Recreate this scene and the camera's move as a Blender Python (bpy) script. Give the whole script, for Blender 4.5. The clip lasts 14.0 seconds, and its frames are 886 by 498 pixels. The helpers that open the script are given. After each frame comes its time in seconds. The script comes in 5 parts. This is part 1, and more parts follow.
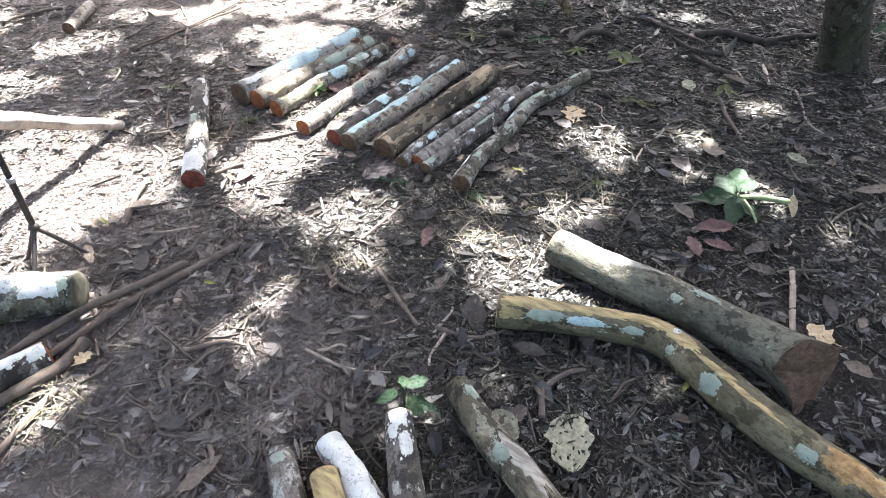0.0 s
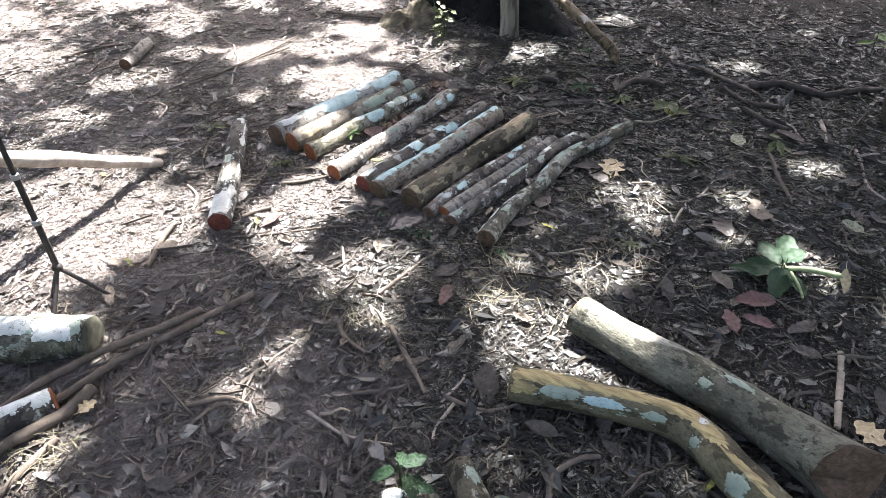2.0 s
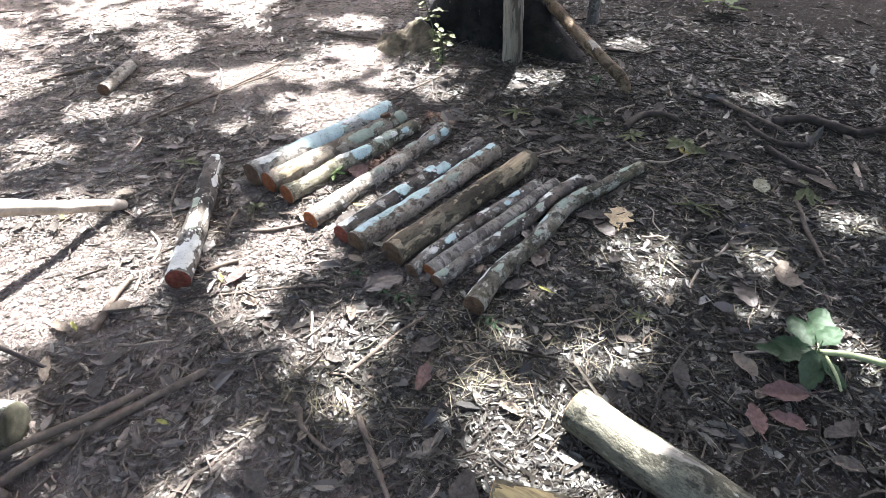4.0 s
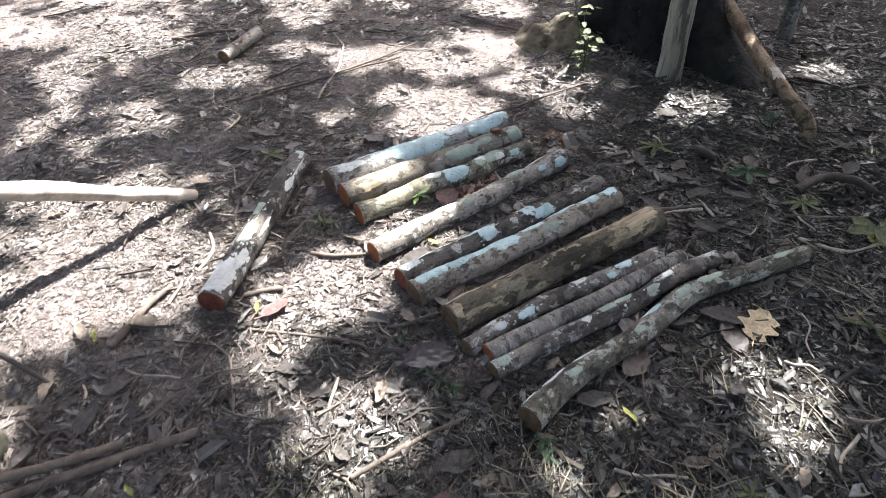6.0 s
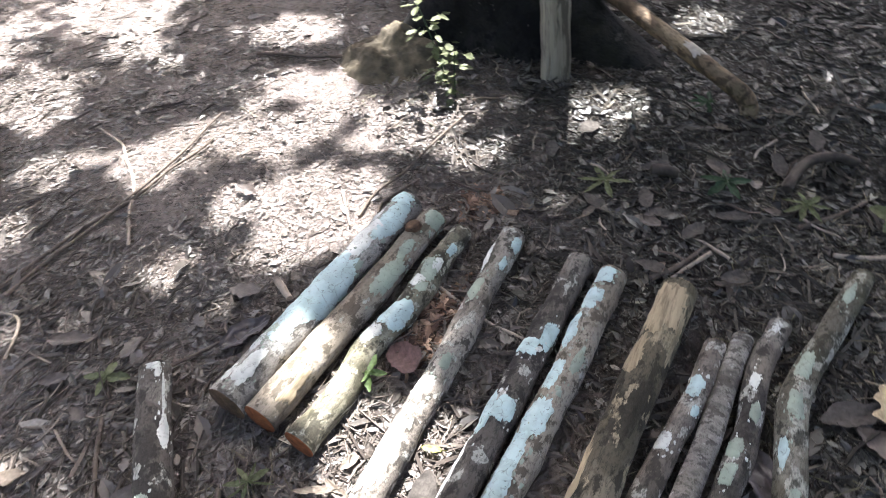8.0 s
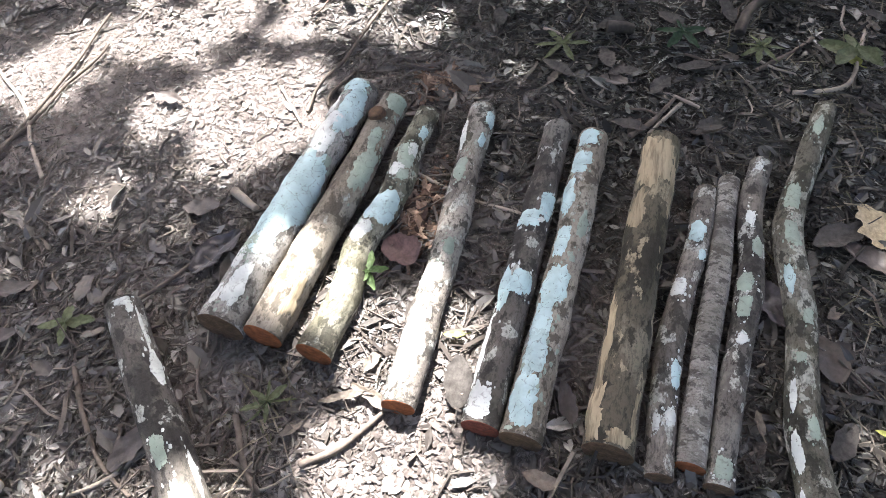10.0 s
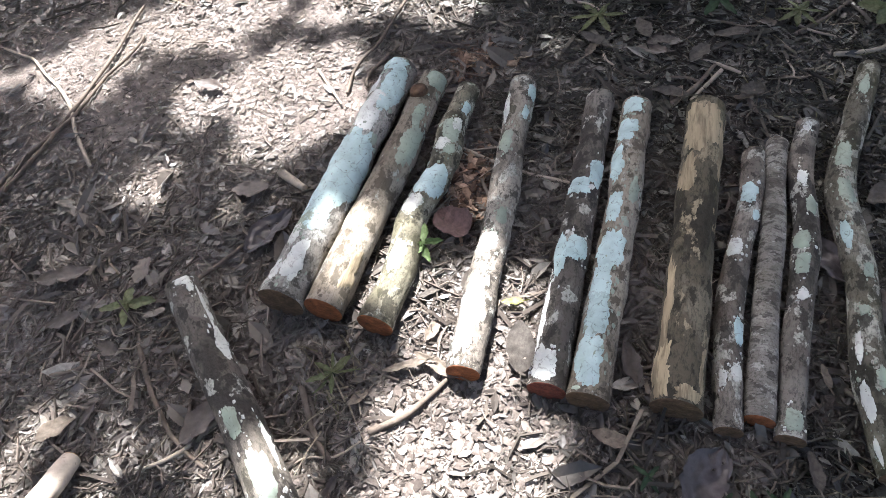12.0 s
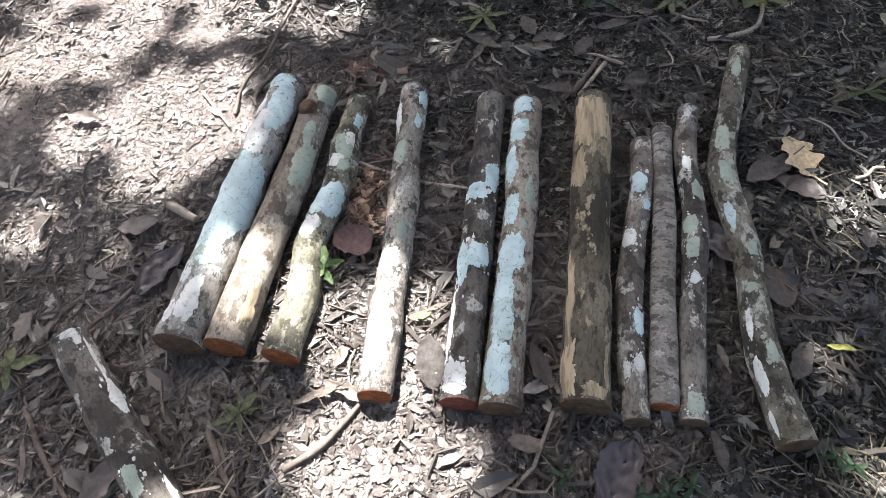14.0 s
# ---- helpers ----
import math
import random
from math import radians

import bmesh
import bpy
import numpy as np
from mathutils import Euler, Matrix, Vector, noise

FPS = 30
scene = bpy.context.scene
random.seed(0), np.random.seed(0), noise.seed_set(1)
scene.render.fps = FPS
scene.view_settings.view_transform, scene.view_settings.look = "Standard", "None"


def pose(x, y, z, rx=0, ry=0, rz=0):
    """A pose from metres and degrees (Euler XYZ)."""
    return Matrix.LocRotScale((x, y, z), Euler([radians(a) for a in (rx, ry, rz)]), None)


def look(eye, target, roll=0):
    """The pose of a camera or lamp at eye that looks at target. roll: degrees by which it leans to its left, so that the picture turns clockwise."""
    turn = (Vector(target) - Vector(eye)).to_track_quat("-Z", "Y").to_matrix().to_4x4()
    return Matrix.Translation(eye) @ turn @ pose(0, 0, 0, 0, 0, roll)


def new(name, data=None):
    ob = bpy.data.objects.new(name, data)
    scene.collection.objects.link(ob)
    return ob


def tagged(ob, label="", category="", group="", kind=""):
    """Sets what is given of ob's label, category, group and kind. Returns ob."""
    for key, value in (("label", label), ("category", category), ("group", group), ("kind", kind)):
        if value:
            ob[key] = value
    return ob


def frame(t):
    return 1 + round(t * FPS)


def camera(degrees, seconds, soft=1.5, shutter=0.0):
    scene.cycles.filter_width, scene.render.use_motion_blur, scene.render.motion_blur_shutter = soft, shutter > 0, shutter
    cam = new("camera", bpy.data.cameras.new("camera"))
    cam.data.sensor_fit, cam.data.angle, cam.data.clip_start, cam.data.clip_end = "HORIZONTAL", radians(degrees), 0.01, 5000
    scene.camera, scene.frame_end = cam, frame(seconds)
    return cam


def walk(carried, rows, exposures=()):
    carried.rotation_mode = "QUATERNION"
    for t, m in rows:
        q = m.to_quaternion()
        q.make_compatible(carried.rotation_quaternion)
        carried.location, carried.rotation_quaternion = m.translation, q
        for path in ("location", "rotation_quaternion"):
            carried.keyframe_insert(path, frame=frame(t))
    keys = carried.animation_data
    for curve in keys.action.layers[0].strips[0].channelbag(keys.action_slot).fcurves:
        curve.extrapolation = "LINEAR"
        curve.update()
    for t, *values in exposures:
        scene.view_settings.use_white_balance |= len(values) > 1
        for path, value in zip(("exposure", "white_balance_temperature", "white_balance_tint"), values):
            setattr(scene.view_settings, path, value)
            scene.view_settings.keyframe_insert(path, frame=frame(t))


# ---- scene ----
cam = camera(70.5, 14.0, 0.75, 0.25)
PATH = [
    (0, (2.014, -1.994, 1.545), (1.217, -0.688, 0.257), -2.0),
    (0.5, (1.992, -1.915, 1.554), (1.154, -0.604, 0.297), -1.9),
    (1, (2.025, -1.842, 1.571), (1.073, -0.598, 0.328), -3.4),
    (1.5, (2.035, -1.79, 1.568), (1.059, -0.548, 0.341), -3.4),
    (2, (2.04, -1.809, 1.573), (1.077, -0.544, 0.36), -3.0),
    (2.2, (2.047, -1.791, 1.573), (1.088, -0.542, 0.341), -3.4),
    (4.3, (1.884, -1.378, 1.561), (0.864, -0.138, 0.369), -3.4),
    (4.5, (1.868, -1.337, 1.574), (0.813, -0.157, 0.351), -4.1),
    (5, (1.806, -1.183, 1.55), (0.516, -0.235, 0.351), -4.9),
    (5.5, (1.775, -0.98, 1.554), (0.448, -0.135, 0.318), -3.3),
    (6, (1.674, -0.852, 1.517), (0.401, 0.051, 0.266), -3.0),
    (6.5, (1.424, -0.716, 1.552), (0.165, 0.203, 0.3), -3.6),
    (7, (1.202, -0.63, 1.539), (-0.016, 0.27, 0.233), -6.7),
    (7.5, (0.89, -0.445, 1.461), (-0.184, 0.675, 0.198), -8.3),
    (8, (0.65, -0.407, 1.52), (-0.145, 0.801, 0.139), -9.4),
    (8.5, (0.432, -0.468, 1.498), (-0.029, 0.738, -0.029), -10.3),
    (9, (0.401, -0.453, 1.458), (0.008, 0.659, -0.157), -6.4),
    (9.2, (0.411, -0.456, 1.45), (-0.044, 0.628, -0.168), -7.5),
    (11.3, (0.296, -0.548, 1.423), (-0.055, 0.602, -0.175), -8.9),
    (11.5, (0.298, -0.552, 1.424), (-0.068, 0.569, -0.191), -9.6),
    (12, (0.271, -0.582, 1.417), (-0.178, 0.507, -0.199), -11.1),
    (12.5, (0.3, -0.58, 1.418), (-0.077, 0.523, -0.207), -10.0),
    (13, (0.316, -0.545, 1.399), (0.082, 0.593, -0.229), -7.7),
    (13.5, (0.331, -0.55, 1.415), (0.129, 0.564, -0.233), -8.1),
    (14, (0.346, -0.512, 1.416), (0.104, 0.6, -0.229), -8.9),
]
walk(cam, [(t, look(eye, target, roll)) for t, eye, target, roll in PATH], [(0, 3.60, 6220, 11), (0.5, 3.75, 6220, 11), (1.2, 3.50, 6220, 11), (2.2, 3.16, 6220, 11), (4.4, 3.20, 6220, 11), (5.2, 2.93, 6220, 11), (6, 2.9, 6220, 11), (7, 2.72, 6220, 11), (7.6, 2.85, 6220, 11), (8.6, 3.24, 6220, 11), (9.2, 3.26, 6220, 11), (11.4, 2.75, 6220, 11), (12.4, 2.78, 6220, 11), (13.5, 2.84, 6220, 11), (14, 2.90, 6220, 11)])

# ---- world, sun, exposure ----
SUN_WAY = Vector((-0.20, 0.60, 1.0)).normalized()      # from the ground towards the sun
world = bpy.data.worlds.new("world")
scene.world = world
world.use_nodes = True
wn = world.node_tree
sky = wn.nodes.new("ShaderNodeTexSky")
sky.sky_type, sky.sun_disc = "NISHITA", False
sky.air_density, sky.dust_density, sky.ozone_density = 0.5, 6.0, 0.0
sky.sun_elevation = math.asin(SUN_WAY.z)
sky.sun_rotation = math.atan2(SUN_WAY.x, SUN_WAY.y)
wn.links.new(sky.outputs[0], wn.nodes["Background"].inputs[0])
wn.nodes["Background"].inputs[1].default_value = 0.115
sun = new("sun", bpy.data.lights.new("sun", "SUN"))
sun.data.energy, sun.data.angle, sun.data.color = 4.5, radians(0.55), (1.0, 0.97, 0.94)
sun.matrix_world = look(tuple(SUN_WAY * 30), (0, 0, 0))


# ---- materials ----
def material(name):
    m = bpy.data.materials.new(name)
    m.use_nodes = True
    nt = m.node_tree
    return m, nt, nt.nodes["Principled BSDF"]


def node(nt, kind, **values):
    n = nt.nodes.new("ShaderNode" + kind)
    for key, value in values.items():
        n.inputs[key.replace("_", " ")].default_value = value
    return n


def ramp(nt, fac, stops):
    n = nt.nodes.new("ShaderNodeValToRGB")
    el = n.color_ramp.elements
    while len(el) < len(stops):
        el.new(0.5)
    for e, (p, c) in zip(el, stops):
        e.position, e.color = p, (*c, 1)
    nt.links.new(fac, n.inputs[0])
    return n.outputs[0]


def mix(nt, fac, a, b, mode="MIX"):
    n = nt.nodes.new("ShaderNodeMix")
    n.data_type, n.blend_type = "RGBA", mode
    for socket, value in ((n.inputs[0], fac), (n.inputs[6], a), (n.inputs[7], b)):
        if isinstance(value, (float, int)):
            socket.default_value = value
        elif isinstance(value, tuple):
            socket.default_value = (*value, 1)
        else:
            nt.links.new(value, socket)
    return n.outputs[2]


def noise_tex(nt, co, scale, detail=4.0, rough=0.6):
    n = node(nt, "TexNoise", Scale=scale, Detail=detail, Roughness=rough)
    nt.links.new(co, n.inputs[0])
    return n.outputs[0]


def bump(nt, bsdf, height, strength=0.5, distance=0.01):
    n = node(nt, "Bump", Strength=strength, Distance=distance)
    nt.links.new(height, n.inputs["Height"])
    nt.links.new(n.outputs[0], bsdf.inputs["Normal"])


def shifted(nt):
    """Object coordinates, moved by a random amount for each object."""
    tc, info = nt.nodes.new("ShaderNodeTexCoord"), nt.nodes.new("ShaderNodeObjectInfo")
    mul = nt.nodes.new("ShaderNodeMath")
    mul.operation = "MULTIPLY"
    mul.inputs[1].default_value = 37.0
    nt.links.new(info.outputs["Random"], mul.inputs[0])
    add = nt.nodes.new("ShaderNodeVectorMath")
    nt.links.new(tc.outputs["Object"], add.inputs[0])
    nt.links.new(mul.outputs[0], add.inputs[1])
    return add.outputs[0]


def bark_material(name, dark, mid, pale, spots=0.5, scale=14.0, spot_colour=(0.44, 0.43, 0.38), moss=0.2, along=0.8):
    """Mottled bark; along: how far the marks are drawn out lengthwise (below 1) or round the stem (above 1), 0 for stems without a grain."""
    m, nt, bs = material(name)
    co = shifted(nt)
    if along:
        grain, slip, stretch = nt.nodes.new("ShaderNodeAttribute"), nt.nodes.new("ShaderNodeVectorMath"), nt.nodes.new("ShaderNodeVectorMath")
        grain.attribute_name, stretch.operation = "grain", "MULTIPLY"
        stretch.inputs[1].default_value = (1.0, 1.0, along)
        nt.links.new(grain.outputs["Vector"], stretch.inputs[0])
        nt.links.new(stretch.outputs[0], slip.inputs[0])
        info, far = nt.nodes.new("ShaderNodeObjectInfo"), nt.nodes.new("ShaderNodeMath")
        far.operation = "MULTIPLY"
        far.inputs[1].default_value = 37.0
        nt.links.new(info.outputs["Random"], far.inputs[0])
        nt.links.new(far.outputs[0], slip.inputs[1])
        co = slip.outputs[0]
    zone = noise_tex(nt, co, scale * 0.5, 5, 0.6)
    coarse = noise_tex(nt, co, scale * 2.2, 6, 0.68)
    fine = noise_tex(nt, co, scale * 9, 4, 0.7)
    c = ramp(nt, zone, [(0.38, tuple(v * 0.8 for v in dark)), (0.45, mid), (0.52, mid), (0.60, pale)])
    blot = noise_tex(nt, co, scale * 1.7, 6, 0.6)
    edge = 0.665 - 0.22 * spots
    tone = ramp(nt, fine, [(0.3, tuple(v * 0.6 for v in spot_colour)), (0.6, spot_colour)])
    c = mix(nt, ramp(nt, blot, [(edge, (0, 0, 0)), (edge + 0.014, (0.95, 0.95, 0.95))]), c, tone)
    c = mix(nt, ramp(nt, coarse, [(0.53, (0, 0, 0)), (0.57, (0.85, 0.85, 0.85))]), c, tuple(v * 0.55 for v in dark))
    c = mix(nt, ramp(nt, fine, [(0.36, (0.5, 0.5, 0.5)), (0.50, (0, 0, 0))]), c, tuple(v * 0.4 for v in dark))
    mossy = noise_tex(nt, co, scale * 0.4, 4, 0.6)
    c = mix(nt, ramp(nt, mossy, [(0.54, (0, 0, 0)), (0.70, (moss, moss, moss))]), c, (0.10, 0.095, 0.045))
    squeeze = nt.nodes.new("ShaderNodeVectorMath")
    squeeze.operation = "MULTIPLY"
    squeeze.inputs[1].default_value = (1.0, 1.0, 0.3)
    nt.links.new(co, squeeze.inputs[0])
    crack = noise_tex(nt, squeeze.outputs[0], scale * 3.4, 5, 0.65)
    c = mix(nt, ramp(nt, crack, [(0.482, (0, 0, 0)), (0.494, (0.5, 0.5, 0.5)), (0.502, (0.5, 0.5, 0.5)), (0.514, (0, 0, 0))]), c, tuple(v * 0.5 for v in dark))
    nt.links.new(c, bs.inputs["Base Color"])
    bs.inputs["Roughness"].default_value = 0.85
    bs.inputs["Specular IOR Level"].default_value = 0.25
    both = nt.nodes.new("ShaderNodeMath")
    nt.links.new(coarse, both.inputs[0])
    nt.links.new(fine, both.inputs[1])
    bump(nt, bs, both.outputs[0], 0.8, 0.006)
    return m


def plain_material(name, colour, vary=0.35, scale=30.0, rough=0.7, relief=0.3, metal=0.0):
    m, nt, bs = material(name)
    co = shifted(nt)
    n = noise_tex(nt, co, scale, 5, 0.65)
    lo = tuple(v * (1 - vary) for v in colour)
    hi = tuple(min(1, v * (1 + vary)) for v in colour)
    c = ramp(nt, n, [(0.3, lo), (0.7, hi)])
    speck = noise_tex(nt, co, scale * 5, 3, 0.7)
    c = mix(nt, ramp(nt, speck, [(0.62, (0, 0, 0)), (0.72, (0.6, 0.6, 0.6))]), c, tuple(v * 0.35 for v in colour))
    nt.links.new(c, bs.inputs["Base Color"])
    bs.inputs["Roughness"].default_value = rough
    bs.inputs["Metallic"].default_value = metal
    bs.inputs["Specular IOR Level"].default_value = 0.3
    bump(nt, bs, n, relief, 0.004)
    return m


def fibre_material(name, colour, along=(1.0, 1.0, 0.08), scale=90.0):
    """Bare wood with dark fibres and streaks running along one axis."""
    m, nt, bs = material(name)
    stretch = nt.nodes.new("ShaderNodeVectorMath")
    stretch.operation = "MULTIPLY"
    nt.links.new(shifted(nt), stretch.inputs[0])
    stretch.inputs[1].default_value = along
    fine, wide = noise_tex(nt, stretch.outputs[0], scale, 6, 0.7), noise_tex(nt, stretch.outputs[0], scale * 0.2, 5, 0.6)
    c = ramp(nt, wide, [(0.35, tuple(v * 0.55 for v in colour)), (0.6, colour)])
    c = mix(nt, ramp(nt, fine, [(0.40, (0.75, 0.75, 0.75)), (0.55, (0, 0, 0))]), c, tuple(v * 0.3 for v in colour))
    nt.links.new(c, bs.inputs["Base Color"])
    bs.inputs["Roughness"].default_value = 0.8
    bs.inputs["Specular IOR Level"].default_value = 0.25
    bump(nt, bs, fine, 0.6, 0.004)
    return m


def lichen_material(name, colour):
    """A chalky crust in overlapping plates, with thin cracks and a few dark specks where the bark shows."""
    m, nt, bs = material(name)
    co = shifted(nt)
    wide = noise_tex(nt, co, 14, 5, 0.6)
    worn = noise_tex(nt, co, 55, 6, 0.7)
    dots = noise_tex(nt, co, 120, 3, 0.55)
    warp = nt.nodes.new("ShaderNodeVectorMath")
    warp.operation = "MULTIPLY_ADD"
    soft_noise = node(nt, "TexNoise", Scale=30.0, Detail=3.0)
    nt.links.new(co, soft_noise.inputs[0])
    nt.links.new(soft_noise.outputs["Color"], warp.inputs[0])
    warp.inputs[1].default_value = (0.035, 0.035, 0.035)
    nt.links.new(co, warp.inputs[2])
    plates = nt.nodes.new("ShaderNodeTexVoronoi")
    plates.feature = "DISTANCE_TO_EDGE"
    plates.inputs["Scale"].default_value = 24.0
    nt.links.new(warp.outputs[0], plates.inputs["Vector"])
    c = ramp(nt, wide, [(0.32, tuple(v * 0.70 for v in colour)), (0.6, colour)])
    crack = ramp(nt, plates.outputs["Distance"], [(0.0, (0.55, 0.55, 0.55)), (0.045, (0, 0, 0))])
    c = mix(nt, mix(nt, 1.0, crack, ramp(nt, worn, [(0.46, (0, 0, 0)), (0.56, (1, 1, 1))]), "MULTIPLY"), c, (0.14, 0.13, 0.11))
    c = mix(nt, ramp(nt, worn, [(0.63, (0, 0, 0)), (0.67, (0.85, 0.85, 0.85))]), c, (0.13, 0.12, 0.10))
    c = mix(nt, ramp(nt, dots, [(0.66, (0, 0, 0)), (0.70, (0.75, 0.75, 0.75))]), c, (0.08, 0.075, 0.065))
    nt.links.new(c, bs.inputs["Base Color"])
    bs.inputs["Roughness"].default_value = 0.92
    bs.inputs["Specular IOR Level"].default_value = 0.15
    bump(nt, bs, worn, 0.45, 0.003)
    return m


def humus_share(nt, co):
    """0 on the dusty trodden clay, 1 on the dark humus, with a ragged border."""
    sep = nt.nodes.new("ShaderNodeSeparateXYZ")
    nt.links.new(co, sep.inputs[0])
    side = node(nt, "MapRange", From_Min=-2.5, From_Max=2.5)
    nt.links.new(sep.outputs[0], side.inputs[0])
    patchy = nt.nodes.new("ShaderNodeMath")
    patchy.operation = "MULTIPLY_ADD"
    nt.links.new(noise_tex(nt, co, 0.9, 7, 0.7), patchy.inputs[0])
    patchy.inputs[1].default_value = 1.5
    back = nt.nodes.new("ShaderNodeMath")
    back.operation = "MULTIPLY_ADD"
    nt.links.new(sep.outputs[1], back.inputs[0])
    back.inputs[1].default_value = 0.12
    nt.links.new(side.outputs[0], back.inputs[2])
    nt.links.new(back.outputs[0], patchy.inputs[2])
    scaled = node(nt, "MapRange", From_Min=1.29, From_Max=1.46)
    nt.links.new(patchy.outputs[0], scaled.inputs[0])
    return scaled.outputs[0]


def island_material(name, stops, rough=0.75, through_light=0.0, spec=0.3, dusty=False):
    """Each loose piece takes its own colour from the ramp; dusty ones are coated with dry clay where the soil is clay."""
    m, nt, bs = material(name)
    geo = nt.nodes.new("ShaderNodeNewGeometry")
    tc = nt.nodes.new("ShaderNodeTexCoord")
    n = noise_tex(nt, tc.outputs["Object"], 70, 4, 0.7)
    shade = ramp(nt, n, [(0.33, (0.5, 0.48, 0.46)), (0.66, (1, 1, 1))])
    c = mix(nt, 1.0, ramp(nt, geo.outputs["Random Per Island"], stops), shade, "MULTIPLY")
    if dusty:
        coat = mix(nt, 0.20, c, (0.26, 0.212, 0.178))
        damp = mix(nt, 1.0, c, (0.77, 0.80, 0.77), "MULTIPLY")
        c = mix(nt, humus_share(nt, tc.outputs["Object"]), coat, damp)
    nt.links.new(c, bs.inputs["Base Color"])
    bs.inputs["Roughness"].default_value = rough
    bs.inputs["Specular IOR Level"].default_value = spec
    if through_light:
        tr = node(nt, "BsdfTranslucent")
        nt.links.new(c, tr.inputs[0])
        ms = nt.nodes.new("ShaderNodeMixShader")
        ms.inputs[0].default_value = through_light
        nt.links.new(bs.outputs[0], ms.inputs[1])
        nt.links.new(tr.outputs[0], ms.inputs[2])
        nt.links.new(ms.outputs[0], nt.nodes["Material Output"].inputs[0])
    bump(nt, bs, n, 0.3, 0.003)
    return m


def soil_material():
    m, nt, bs = material("forest_soil")
    tc = nt.nodes.new("ShaderNodeTexCoord")
    co = tc.outputs["Object"]
    wide = noise_tex(nt, co, 2.2, 6, 0.65)
    mid = noise_tex(nt, co, 26, 7, 0.75)
    fine = noise_tex(nt, co, 130, 5, 0.75)
    humus = humus_share(nt, co)
    mud = ramp(nt, wide, [(0.35, (0.165, 0.135, 0.118)), (0.65, (0.345, 0.292, 0.262))])
    mossy = noise_tex(nt, co, 1.5, 5, 0.65)
    mud = mix(nt, ramp(nt, mossy, [(0.53, (0, 0, 0)), (0.66, (0.22, 0.22, 0.22))]), mud, (0.13, 0.115, 0.07))
    c = mix(nt, humus, mud, (0.040, 0.034, 0.029))
    # hollows of the relief are painted darker, as shade in the pits
    c = mix(nt, ramp(nt, mid, [(0.38, (1, 1, 1)), (0.54, (0, 0, 0))]), c, mix(nt, 0.55, c, (0.035, 0.028, 0.023)))
    c = mix(nt, ramp(nt, fine, [(0.54, (0, 0, 0)), (0.66, (0.6, 0.6, 0.6))]), c, mix(nt, humus, (0.40, 0.35, 0.31), (0.22, 0.185, 0.16)))
    nt.links.new(c, bs.inputs["Base Color"])
    bs.inputs["Roughness"].default_value = 0.9
    bs.inputs["Specular IOR Level"].default_value = 0.2
    both = nt.nodes.new("ShaderNodeMath")
    nt.links.new(mid, both.inputs[0])
    nt.links.new(fine, both.inputs[1])
    bump(nt, bs, both.outputs[0], 1.0, 0.02)
    return m


def cut_material(name, colour):
    """Sawn end grain: mottled wood crossed by fine saw marks, with dirt in the pores."""
    m, nt, bs = material(name)
    co = shifted(nt)
    blotch = noise_tex(nt, co, 45, 5, 0.65)
    stretch = nt.nodes.new("ShaderNodeVectorMath")
    stretch.operation = "MULTIPLY"
    stretch.inputs[1].default_value = (0.15, 0.15, 1.0)
    nt.links.new(co, stretch.inputs[0])
    saw = noise_tex(nt, stretch.outputs[0], 260, 3, 0.6)
    dirt = noise_tex(nt, co, 150, 4, 0.7)
    c = ramp(nt, blotch, [(0.3, tuple(v * 0.45 for v in colour)), (0.7, tuple(min(1, v * 1.35) for v in colour))])
    c = mix(nt, ramp(nt, saw, [(0.40, (0.45, 0.45, 0.45)), (0.52, (0, 0, 0))]), c, tuple(v * 0.4 for v in colour))
    c = mix(nt, ramp(nt, dirt, [(0.58, (0, 0, 0)), (0.66, (0.7, 0.7, 0.7))]), c, (0.05, 0.04, 0.032))
    nt.links.new(c, bs.inputs["Base Color"])
    bs.inputs["Roughness"].default_value = 0.85
    bs.inputs["Specular IOR Level"].default_value = 0.2
    bump(nt, bs, saw, 0.5, 0.003)
    return m


SOIL = soil_material()
LITTER = island_material("leaf_litter", [(0.0, (0.012, 0.0105, 0.0085)), (0.42, (0.036, 0.032, 0.027)), (0.72, (0.090, 0.083, 0.071)), (0.92, (0.19, 0.178, 0.158)), (1.0, (0.36, 0.34, 0.305))], 0.42, 0.0, 0.5, True)
SHREDS = island_material("leaf_shreds", [(0.0, (0.012, 0.010, 0.008)), (0.5, (0.048, 0.042, 0.035)), (0.8, (0.14, 0.125, 0.106)), (1.0, (0.40, 0.365, 0.32))], 0.5, 0.0, 0.4, True)
TWIGS = island_material("twig_litter", [(0.0, (0.024, 0.020, 0.016)), (0.6, (0.072, 0.060, 0.049)), (0.9, (0.16, 0.135, 0.112)), (1.0, (0.30, 0.255, 0.21))], 0.75, 0.0, 0.3, True)
BARK_GREY = bark_material("bark_grey", (0.075, 0.065, 0.053), (0.165, 0.143, 0.12), (0.31, 0.278, 0.237), 0.5, 10.5)
BARK_DARK = bark_material("bark_dark", (0.055, 0.048, 0.042), (0.11, 0.096, 0.082), (0.20, 0.18, 0.155), 0.4, 10.5)
BARK_TAN = bark_material("bark_tan", (0.13, 0.108, 0.080), (0.225, 0.19, 0.148), (0.33, 0.29, 0.235), 0.25, 8.5)
BARK_PEEL = bark_material("bark_peeling", (0.052, 0.045, 0.033), (0.105, 0.090, 0.064), (0.20, 0.172, 0.125), 0.30, 10.0, (0.34, 0.28, 0.19), 0.3, 0.6)
